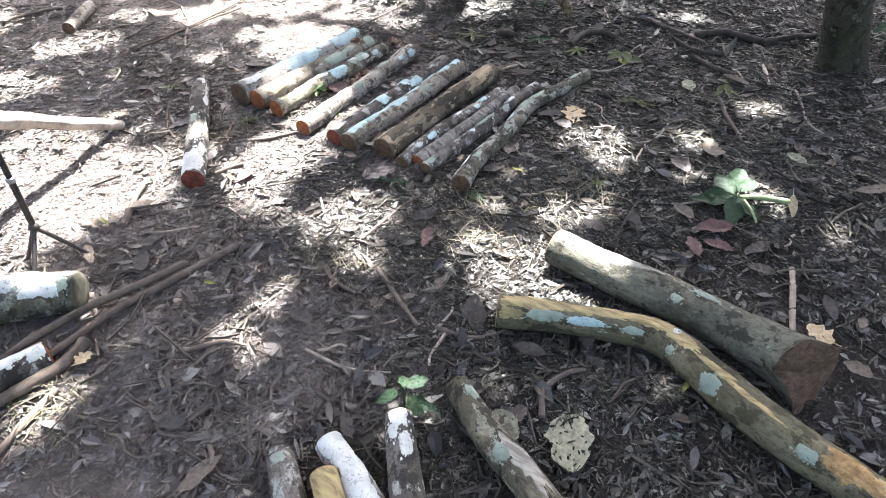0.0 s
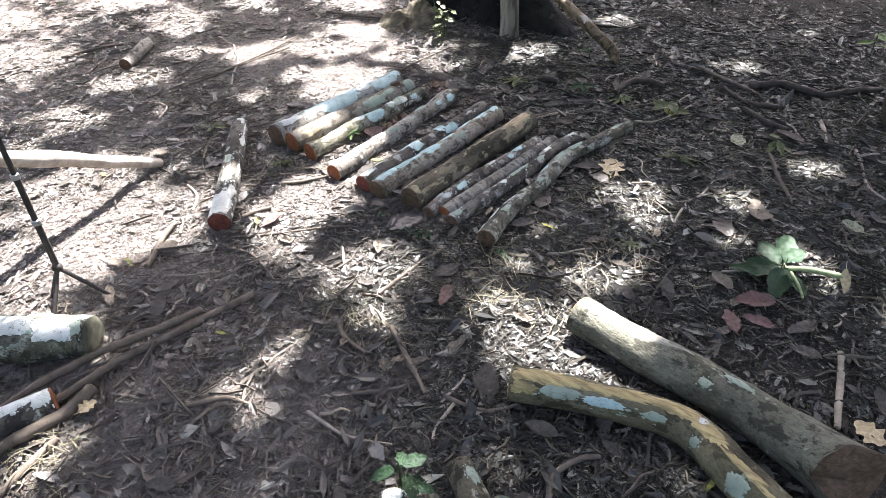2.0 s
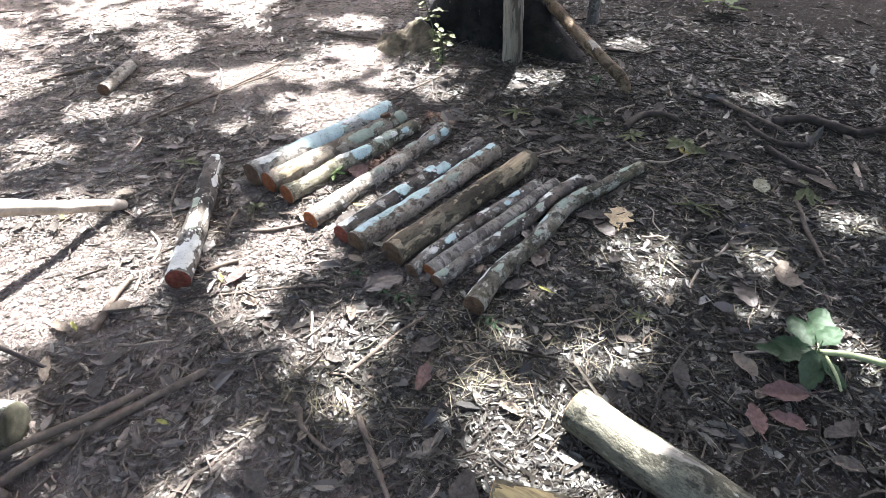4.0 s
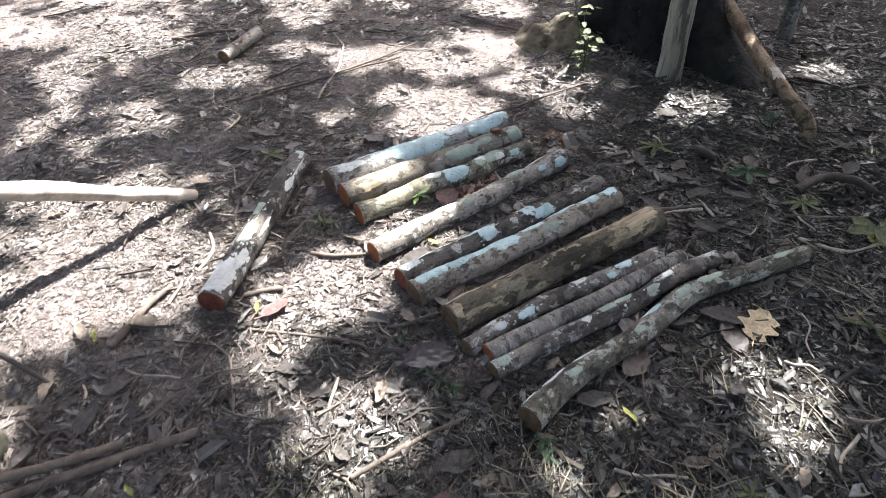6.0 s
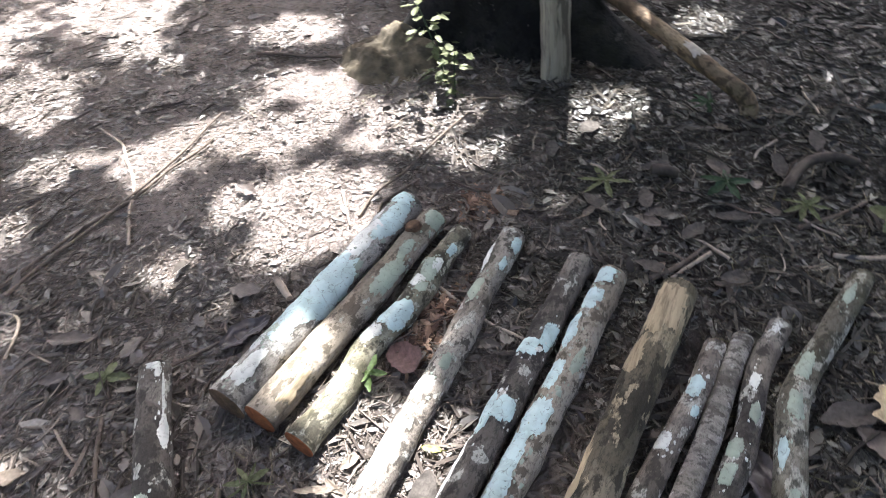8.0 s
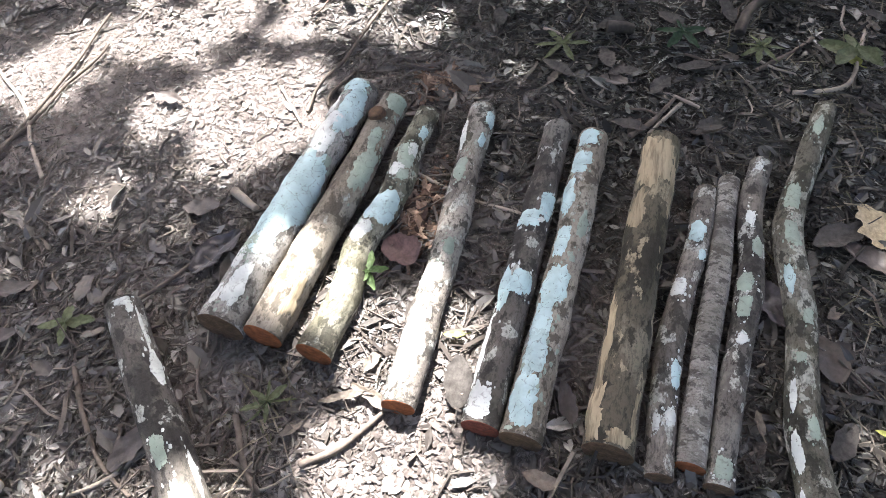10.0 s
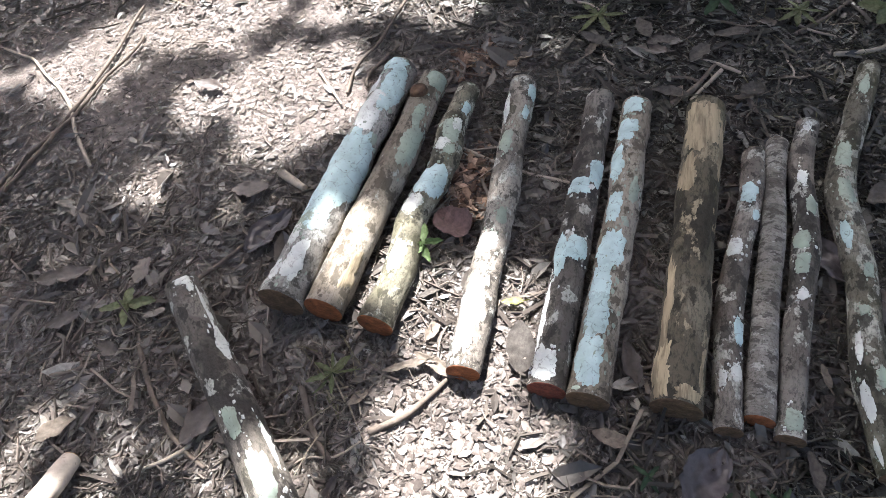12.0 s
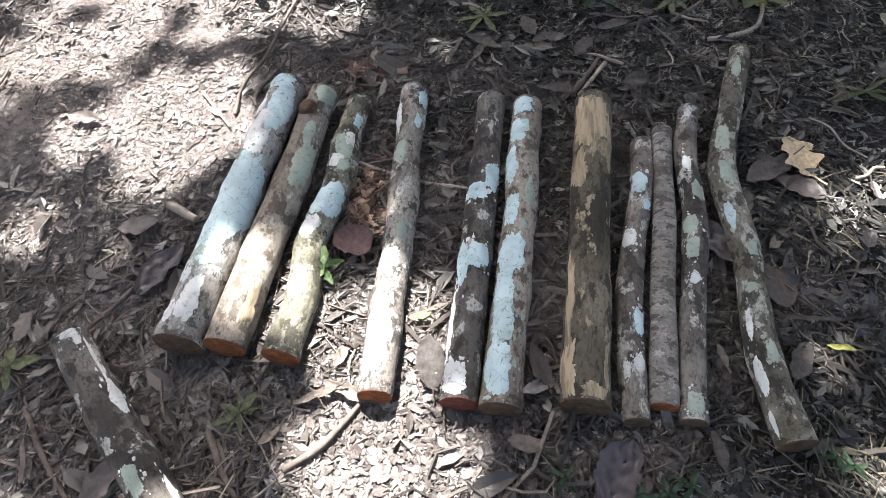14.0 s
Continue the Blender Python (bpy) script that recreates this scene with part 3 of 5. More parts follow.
row_log((0.312, -0.018), (0.362, 0.960), 0.048, 0.044, BARK_TAN, (CUT_BROWN, CUT_BROWN),
        "log with a long bluish white lichen strip against a dark log",
        [(0.95, -0.35, 0.036, 0.034, BL), (0.85, -0.5, 0.040, 0.032, BL), (0.72, -0.75, 0.075, 0.022, BL), (0.56, -0.6, 0.055, 0.028, BL), (0.41, -0.3, 0.065, 0.044, BL), (0.30, -0.55, 0.06, 0.032, BL), (0.21, -0.4, 0.065, 0.034, BL), (0.09, -0.35, 0.065, 0.036, BL), (0.62, 0.5, 0.05, 0.016, GR)], seed=6, bends=((0.6, 0.006), (0.4, 0.004)))
row_log((0.497, -0.005), (0.560, 0.965), 0.056, 0.053, BARK_PEEL, (CUT_BROWN, CUT_YELLOW),
        "thickest brown log with peeling bark and bare yellow strips",
        [(0.88, -0.35, 0.085, 0.048, PEELED_TAN), (0.69, -0.75, 0.065, 0.026, PEELED_TAN), (0.80, 0.9, 0.10, 0.012, PEELED_TAN), (0.45, -0.8, 0.045, 0.016, BARK_TRUNK), (0.25, -1.0, 0.125, 0.016, PEELED_TAN), (0.08, -0.95, 0.065, 0.026, PEELED_TAN), (0.03, 0.3, 0.022, 0.028, PEELED_TAN), (0.10, 0.85, 0.05, 0.009, PEELED_TAN)], seed=7, rough=0.06)
row_log((0.610, -0.025), (0.692, 0.815), 0.034, 0.030, BARK_GREY, (CUT_BROWN, CUT_BROWN),
        "thin bent grey log with pale lichen spots",
        [(0.79, -0.4, 0.036, 0.024, BL), (0.71, 0.6, 0.018, 0.012, BL), (0.57, -0.55, 0.030, 0.022, W), (0.28, 0.55, 0.045, 0.016, BL), (0.16, 0.45, 0.020, 0.015, W), (0.14, -0.55, 0.020, 0.010, W)], seed=8, bends=((0.2, -0.015), (0.4, -0.022), (0.6, -0.012), (0.8, 0.004)))
row_log((0.672, 0.010), (0.757, 0.865), 0.033, 0.028, BARK_PALE, (CUT_ORANGE, CUT_BROWN),
        "straight smooth pale grey log with an orange sawn end", seed=9, bends=((0.6, 0.004),), rough=0.05)
row_log((0.731, -0.020), (0.842, 0.945), 0.031, 0.032, BARK_DARK, (CUT_BROWN, CUT_BROWN),
        "thin dark mottled log with a slight bend",
        [(0.05, 0.0, 0.030, 0.022, GR), (0.37, -0.1, 0.018, 0.014, W), (0.54, -0.6, 0.030, 0.022, GR), (0.76, -0.15, 0.026, 0.013, W), (0.66, 0.2, 0.03, 0.014, GR), (0.46, -0.4, 0.03, 0.018, GR), (0.95, -0.2, 0.02, 0.012, W)], seed=10, bends=((0.4, 0.008), (0.6, 0.012), (0.8, -0.012)), rough=0.08)
log("log", "longest crooked log, mottled grey and green, lying apart",
    [(0.932, -0.060, 0.039), (0.905, 0.15, 0.037), (0.916, 0.42, 0.037), (0.900, 0.70, 0.036), (0.962, 0.95, 0.034), (1.035, 1.215, 0.033)],
    [0.040, 0.037, 0.036, 0.034, 0.031], BARK_MOSS, (CUT_BROWN, CUT_BROWN),
    [(0.15, -0.9, 0.052, 0.014, W), (0.25, -0.85, 0.040, 0.010, W), (0.48, -0.65, 0.042, 0.013, BL), (0.32, -0.4, 0.014, 0.013, GR), (0.06, -1.1, 0.04, 0.006, W), (0.40, 0.1, 0.02, 0.014, GR), (0.58, 0.0, 0.04, 0.018, GR), (0.68, -0.3, 0.05, 0.020, GR), (0.90, -0.2, 0.04, 0.014, GR), (0.19, 0.2, 0.03, 0.012, GR)], seed=11, rough=0.09, group=ROW)
log("log", "single grey log with white patches, lying askew beside the row",
    [(-0.112, -0.585, 0.042), (-0.27, -0.42, 0.043), (-0.46, -0.225, 0.044), (-0.64, -0.05, 0.042), (-0.80, 0.112, 0.041)],
    [0.048, 0.051, 0.050, 0.047], BARK_DARK, (CUT_RED, CUT_BROWN),
    [(0.11, -0.2, 0.10, 0.062, W), (0.22, 0.75, 0.06, 0.022, W), (0.36, 0.1, 0.06, 0.026, GR), (0.50, -0.2, 0.04, 0.020, GR), (0.965, 0.3, 0.020, 0.020, W), (0.93, 0.55, 0.025, 0.010, W), (0.85, 0.95, 0.085, 0.006, W), (0.72, 1.0, 0.065, 0.017, W), (0.42, 1.05, 0.06, 0.009, W)], seed=12, rough=0.06)

# ---- the two heavy logs and the small heap ----
log("log", "heavy mossy grey log with a flared chopped brown butt",
    [(1.455, -0.290, 0.068), (1.68, -0.335, 0.070), (1.90, -0.365, 0.072), (2.12, -0.425, 0.080), (2.34, -0.515, 0.110)],
    [0.066, 0.070, 0.070, 0.074, 0.090], BARK_GREENISH, (CUT_YELLOW, CUT_RUST), [(0.13, -0.05, 0.13, 0.042, PEELED_CREAM), (0.27, -0.2, 0.09, 0.030, PEELED_CREAM), (0.36, -0.3, 0.05, 0.014, PEELED_CREAM), (0.60, -0.1, 0.045, 0.016, GR), (0.52, 0.7, 0.02, 0.015, GR)], seed=13, rough=0.075, slant=0.085, toe=0.75)
log("log", "crooked log with yellow stripped wood and bluish lichen",
    [(1.410, -0.672, 0.060), (1.64, -0.590, 0.056), (1.90, -0.535, 0.056), (2.08, -0.620, 0.055), (2.28, -0.720, 0.055), (2.47, -0.790, 0.055), (2.66, -0.89, 0.055)],
    [0.058, 0.052, 0.056, 0.060, 0.056, 0.054], BARK_SMOOTH, (CUT_YELLOW, CUT_YELLOW),
    [(0.08, 0.0, 0.11, 0.030, PEELED_YELLOW), (0.20, 0.0, 0.12, 0.022, PEELED_YELLOW), (0.31, -0.05, 0.10, 0.026, PEELED_YELLOW), (0.40, 0.0, 0.08, 0.024, PEELED_YELLOW), (0.50, 0.15, 0.10, 0.014, PEELED_YELLOW), (0.60, 0.25, 0.09, 0.010, PEELED_YELLOW), (0.11, 0.75, 0.045, 0.020, GR), (0.19, 0.80, 0.055, 0.018, BL), (0.28, 0.85, 0.03, 0.014, GR), (0.04, 0.9, 0.04, 0.02, PEELED_YELLOW), (0.515, 0.98, 0.034, 0.030, GR), (0.39, 1.05, 0.017, 0.017, GR), (0.37, -0.15, 0.016, 0.016, W), (0.80, 0.25, 0.09, 0.032, CUT_YELLOW), (0.90, 0.1, 0.06, 0.030, PEELED_YELLOW), (0.73, 0.8, 0.03, 0.02, GR)],
    seed=14, rough=0.07)
HEAP = "heap of short logs"
log("log", "short mossy log at the edge of a small heap", [(1.435, -0.995, 0.045), (1.60, -1.105, 0.050), (1.74, -1.175, 0.052), (1.98, -1.31, 0.05)], [0.036, 0.044, 0.046, 0.045], BARK_OLIVE, (CUT_BROWN, CUT_BROWN), [(0.62, -0.3, 0.10, 0.030, PEELED_CREAM), (0.50, 0.4, 0.04, 0.025, GR), (0.12, -0.5, 0.03, 0.014, GR)], seed=15, group=HEAP)
log("log", "short log mottled with white lichen in a small heap", [(1.345, -1.170, 0.050), (1.48, -1.340, 0.052), (1.66, -1.56, 0.05)], [0.038, 0.046, 0.046], BARK_DARK, (CUT_BROWN, CUT_BROWN), [(0.08, 0.0, 0.05, 0.03, W), (0.3, -0.3, 0.04, 0.02, W), (0.2, 0.5, 0.03, 0.015, W)], seed=16, group=HEAP)
log("log", "short white lichen covered log in a small heap", [(1.225, -1.335, 0.050), (1.37, -1.400, 0.055), (1.60, -1.52, 0.05)], [0.038, 0.040, 0.042], BARK_PALE, (CUT_BROWN, CUT_BROWN), [(0.15, 0.0, 0.09, 0.045, W), (0.35, -0.2, 0.09, 0.04, W), (0.6, 0.1, 0.09, 0.04, W)], seed=17, group=HEAP)
log("log", "short stub with an orange chopped end in a small heap", [(1.285, -1.425, 0.075), (1.36, -1.485, 0.075), (1.52, -1.61, 0.06)], [0.036, 0.037, 0.037], PEELED_YELLOW, (CUT_ORANGE, CUT_BROWN), seed=18, group=HEAP, rings=30)
log("log", "short grey log at the edge of a small heap", [(1.125, -1.425, 0.045), (1.225, -1.500, 0.05), (1.42, -1.65, 0.048)], [0.036, 0.042, 0.042], BARK_GREY, (CUT_BROWN, CUT_BROWN), [(0.2, 0.1, 0.03, 0.02, GR)], seed=19, group=HEAP)
log("log", "thick mossy log with white lichen on its upper side", [(0.120, -1.295, 0.078), (-0.02, -1.405, 0.084), (-0.25, -1.58, 0.09), (-0.55, -1.82, 0.09)], [0.070, 0.086, 0.09], BARK_MOSS, (OLD_END, CUT_BROWN), [(0.20, -0.35, 0.10, 0.050, W), (0.45, -0.2, 0.12, 0.05, W), (0.07, 0.5, 0.04, 0.036, BL), (0.08, -0.4, 0.035, 0.03, GR), (0.30, 0.5, 0.04, 0.02, GR)], seed=20)
log("log", "short white spotted log with an orange sawn end", [(0.255, -1.515, 0.052), (0.205, -1.66, 0.054), (0.12, -1.93, 0.054)], [0.045, 0.048, 0.05], BARK_DARK, (CUT_ORANGE, CUT_BROWN), [(0.12, 0.0, 0.06, 0.04, W), (0.4, 0.2, 0.08, 0.035, W)], seed=21)
log("log", "short weathered log far off on the trampled ground", [(-2.275, 0.325, 0.040), (-2.41, 0.52, 0.042), (-2.55, 0.72, 0.042)], [0.040, 0.042, 0.041], BARK_GREY, (CUT_BROWN, CUT_BROWN), seed=22)

# ---- leaning pole, its forked stake, slim tripod ----
log("pole", "peeled pale pole leaning from the ground onto a forked stake",
    [(-0.857, -0.378, 0.022), (-0.818, -0.53, 0.112), (-0.772, -0.70, 0.212), (-0.735, -0.86, 0.313), (-0.69, -1.03, 0.404), (-0.648, -1.20, 0.518), (-0.60, -1.38, 0.622), (-0.52, -1.70, 0.812)],
    [0.022, 0.029, 0.031, 0.036, 0.034, 0.038, 0.037], PEELED, (CUT_YELLOW, CUT_BROWN), [(0.35, 2.6, 0.2, 0.03, STICK), (0.62, 2.2, 0.14, 0.03, STICK), (0.18, 2.1, 0.12, 0.018, STICK), (0.48, 1.9, 0.18, 0.016, STICK), (0.28, 0.9, 0.09, 0.008, STICK_PALE), (0.55, 0.4, 0.12, 0.007, STICK_PALE)], seed=23, rough=0.14, category="pole")
stick("upright forked stake that holds up a peeled pole", [(-0.50, -1.78, -0.05), (-0.51, -1.75, 0.38), (-0.515, -1.69, 0.752)], 0.024, 0.020, STICK, 31,
      (([(-0.515, -1.70, 0.722), (-0.575, -1.685, 0.802), (-0.60, -1.68, 0.902)], 0.015, 0.011), ([(-0.515, -1.70, 0.722), (-0.455, -1.695, 0.802), (-0.44, -1.69, 0.902)], 0.015, 0.011)), name="stake", category="stake", group="")


def rod(name, a, b, ra, rb, mat, parent, label="", sides=12, origin=None):
    limb = Limb([a, Vector(a).lerp(Vector(b), 0.5), b], [ra, (ra + rb) / 2, rb], 0.0)
    v, f = limb.tube(4, sides)
    for s in (0.0, 1.0):
        cv, cf = limb.cap(s, sides)
        f = f + [tuple(i + len(v) for i in q) for q in cf]
        v = v + cv
    return child(name, mesh_of(name, [p - (parent.location if origin is None else origin) for p in v], f, mat), parent, label)


def tripod():
    base = new("tripod", None)
    base.location = (-0.194, -1.210, 0.0)
    hub = Vector((-0.194, -1.210, 0.186))
    bm = bmesh.new()
    bmesh.ops.create_uvsphere(bm, u_segments=16, v_segments=12, radius=0.019)
    bmesh.ops.translate(bm, verts=bm.verts, vec=(0, 0, 0.185))
    me = bpy.data.meshes.new("hub")
    bm.to_mesh(me)
    bm.free()
    me.materials.append(BLACK)
    child("hub", me, base)
    up = Vector((0.02, 0.04, 1.0))
    z0 = 0.0
    for k, (length, r) in enumerate(((0.20, 0.0115), (0.18, 0.0105), (0.18, 0.0092), (0.26, 0.008))):
        a, b = hub + up * z0, hub + up * (z0 + length)
        rod("stem", a, b, r, r, BLACK, base)
        rod("collar", b - up * 0.008, b + up * 0.006, r * 1.35, r * 1.35, COLLAR, base, "pale metal clamp ring")
        z0 += length
    rod("head", hub + up * z0, hub + up * (z0 + 0.05), 0.016, 0.014, BLACK, base)
    for foot in ((-0.105, -1.110), (-0.125, -1.330), (-0.300, -1.245)):
        p = Vector((foot[0], foot[1], ground_height(*foot) + 0.012))
        leg = rod("leg", hub, p, 0.0085, 0.007, BLACK, base)
        rod("rubber_foot", p + (hub - p).normalized() * 0.014, p, 0.008, 0.007, BLACK, leg, "", 12, base.location)
    tagged(base, "slim black telescopic tripod standing on three splayed legs", "tripod")


tripod()

# ---- stump, post, root and trees at the back ----


def stump():
    base = new("tree_stump", None)
    base.location = (-0.66, 2.56, 0.0)
    rings, sides = 26, 72
    verts = []
    for i in range(rings + 1):
        h = i / rings
        z = -0.05 + h * 0.80
        for j in range(sides):
            w = 2 * math.pi * j / sides
            flare = (1 - h) ** 2.2
            lobes = max(0.0, math.cos(3 * (w - 3.9))) ** 1.5 * 0.42 + max(0.0, math.cos(2 * (w - 0.6))) ** 3 * 0.12
            # bulges added towards post and root, to fill the shaded hollow with black
            shade_swell = 0.20 * math.exp(-((w - 5.35) / 0.4) ** 2) + 0.60 * math.exp(-((w - 5.93) / 0.24) ** 2)
            r = 0.35 + flare * (0.05 + lobes * 0.6) + shade_swell * (1 - h) ** 3
            q = Vector((math.cos(w) * 2, math.sin(w) * 2, z * 2))
            r *= 1 + 0.07 * noise.noise(q * 2) + 0.04 * noise.noise(q * 6)
            verts.append((math.cos(w) * r, math.sin(w) * r, z))
    faces = [(i * sides + j, i * sides + (j + 1) % sides, (i + 1) * sides + (j + 1) % sides, (i + 1) * sides + j) for i in range(rings) for j in range(sides)]
    # bark colour carries the deep shade, darker than real bark
    child("bark", mesh_of("bark", verts, faces, BARK_SHADE_BLACK), base)
    top = [Vector(v) for v in verts[-sides:]]
    tv = list(top) + [v * 0.5 + Vector((0, 0, 0.39 + 0.02 * noise.noise(v * 9))) for v in top] + [Vector((0, 0, 0.77))]
    tf = [(j, (j + 1) % sides, sides + (j + 1) % sides, sides + j) for j in range(sides)] + [(sides + j, sides + (j + 1) % sides, 2 * sides) for j in range(sides)]
    child("cut_top", mesh_of("cut_top", tv, tf, CUT_BROWN), base)
    tagged(base, "broad tree stump with flared roots, coloured near black for deep shade", "stump")


stump()


def mound(label, cx, cy, rx, ry, h, mat, seed):
    n = 90
    verts = []
    for j in range(n + 1):
        for i in range(n + 1):
            u, v = i / n * 2 - 1, j / n * 2 - 1
            x, y = cx + u * rx * 1.3, cy + v * ry * 1.3
            d = math.hypot(u, v) * 1.3
            f = max(0.0, 1 - d * d) ** 0.8
            z = -0.03 + f * h * (1 + 0.6 * noise.noise(Vector((x * 5, y * 5, seed)))) + f ** 0.5 * (0.05 * noise.noise(Vector((x * 9, y * 9, seed))) + 0.02 * noise.noise(Vector((x * 24, y * 24, seed))) + 0.016 * noise.noise(Vector((x * 60, y * 60, seed))))
            verts.append((x - cx, y - cy, z))
    faces = [(j * (n + 1) + i, j * (n + 1) + i + 1, (j + 1) * (n + 1) + i + 1, (j + 1) * (n + 1) + i) for j in range(n) for i in range(n)]
    ob = new("earth_mound", mesh_of("earth_mound", verts, faces, mat))
    ob.location = (cx, cy, 0)
    return tagged(ob, label, "mound")


mound("brown heap of earth and roots beside a stump", -1.05, 2.15, 0.40, 0.34, 0.15, EARTH, 3)
log("post", "weathered grey wooden post standing beside a dark stump", [(-0.213, 2.050, 0.0), (-0.222, 2.075, 0.30), (-0.235, 2.10, 0.60), (-0.25, 2.13, 0.90)], [0.066, 0.064, 0.064, 0.063], WEATHERED, (CUT_BROWN, CUT_BROWN), seed=25, rough=0.05, category="post")
log("root", "bare brown bowed root reaching from a stump to the ground", [(-0.40, 2.68, 0.34), (-0.10, 2.40, 0.32), (0.19, 2.15, 0.28), (0.44, 2.01, 0.20), (0.59, 1.99, 0.10), (0.61, 1.99, -0.03)], [0.042, 0.038, 0.035, 0.034, 0.035, 0.034], BARK_ROOT, (CUT_BROWN, CUT_BROWN), [(0.52, -0.2, 0.05, 0.03, PEELED)], seed=26, rough=0.07, category="root")

# Gaps in the leaf cover, as the sunny spots that they leave on the ground: x, y, half widths.
GAPS_LEFT = [
    (-3.30, -0.10, 0.80, 0.42), (-4.30, 0.25, 0.50, 0.40), (-2.85, 1.15, 0.32, 0.36), (-2.75, 1.80, 0.34, 0.20), (-1.42, 1.72, 0.28, 0.20),
    (-0.85, 1.52, 0.34, 0.18), (-1.02, 1.05, 0.30, 0.26), (-1.45, 1.22, 0.22, 0.18), (-1.72, 1.08, 0.18, 0.14), (-0.74, 0.84, 0.20, 0.20), (-0.73, 1.08, 0.08, 0.18), (-1.72, 0.90, 0.22, 0.14), (-1.12, 0.48, 0.05, 0.05), (-1.08, 1.33, 0.20, 0.13), (-1.48, 1.40, 0.16, 0.12), (-1.10, -1.12, 0.10, 0.06), (-1.30, -1.00, 0.08, 0.05), (-0.85, -1.32, 0.12, 0.07), (-0.86, -0.70, 0.42, 0.38), (-0.48, -0.71, 0.24, 0.37),
    (-0.50, -1.22, 0.28, 0.26), (-0.05, -1.38, 0.20, 0.12), (-3.9, 1.4, 0.4, 0.4), (-2.75, -0.60, 0.45, 0.14), (-1.90, -0.38, 0.22, 0.14), (-2.08, 0.20, 0.18, 0.20), (-1.86, 2.25, 0.32, 0.2), (-3.3, 2.2, 0.5, 0.3), (-4.3, -0.75, 0.5, 0.15), (-1.70, -0.30, 0.12, 0.07), (-2.10, -0.82, 0.18, 0.08), (-1.78, -0.66, 0.12, 0.06), (-2.2, 0.80, 0.16, 0.12),
]
GAPS_RIGHT = [
    (0.68, -0.96, 0.05, 0.10), (0.67, -1.16, 0.04, 0.04), (1.36, -1.19, 0.04, 0.05), (-0.61, 1.70, 0.09, 0.17), (-1.12, 2.06, 0.08, 0.08),
    (0.08, -0.22, 0.22, 0.22), (0.15, -0.50, 0.15, 0.12), (0.0, -0.34, 0.13, 0.13), (0.64, -0.50, 0.23, 0.17), (0.82, -0.64, 0.06, 0.05), (1.27, 0.61, 0.11, 0.10),
    (1.41, 0.43, 0.06, 0.09), (1.07, 0.15, 0.04, 0.02), (1.08, -0.12, 0.02, 0.05), (1.41, 0.01, 0.11, 0.08), (1.14, -0.31, 0.05, 0.03),
    (1.42, -0.42, 0.32, 0.16), (2.15, 0.42, 0.20, 0.11), (1.73, 0.80, 0.06, 0.05), (1.93, 1.26, 0.09, 0.08), (0.11, 1.82, 0.14, 0.16), (-0.31, 1.44, 0.09, 0.07),
    (0.33, 2.66, 0.10, 0.12), (1.30, 2.32, 0.10, 0.08), (0.40, -1.64, 0.10, 0.05), (0.03, 0.05, 0.18, 0.20), (0.13, 0.20, 0.03, 0.10), (-0.29, 0.24, 0.11, 0.13),
]


BOUGHS = [((-1.49, 1.07), (-1.22, 1.01), 0.026), ((-1.22, 1.01), (-1.04, 1.11), 0.026), ((-1.04, 1.11), (-0.99, 1.29), 0.022), ((-0.99, 1.29), (-1.00, 1.62), 0.020),
          ((-3.80, 1.80), (-3.07, 1.61), 0.035), ((-3.07, 1.61), (-2.63, 1.65), 0.035), ((-2.63, 1.65), (-2.44, 1.83), 0.03), ((-2.44, 1.83), (-2.44, 2.12), 0.03), ((-2.44, 2.12), (-2.61, 2.50), 0.03)]


def lit(x, y):
    """Below 1 where sunlight comes through the leaves onto that spot of ground, between the leafy boughs."""
    for (ax, ay), (bx, by), half in BOUGHS:
        dx, dy = bx - ax, by - ay
        u = min(max(((x - ax) * dx + (y - ay) * dy) / (dx * dx + dy * dy), 0), 1)
        if math.hypot(x - ax - u * dx, y - ay - u * dy) < half:
            return 2.0
    wob = 0.42 * noise.noise(Vector((x * 3.1, y * 3.1, 1.7))) + 0.36 * noise.noise(Vector((x * 8.5, y * 8.0, 4.1))) + 0.30 * noise.noise(Vector((x * 13.0, y * 24.0, 6.3)))
    return min(math.hypot((x - a) / (c + 0.05), (y - b) / (d + 0.05)) for a, b, c, d in GAPS_LEFT + GAPS_RIGHT) + wob


def leaf_outline(k):
    return ((0, -0.5), (0.22, -0.15), (0.24, 0.1), (0, 0.5), (-0.24, 0.1), (-0.22, -0.15))[k]


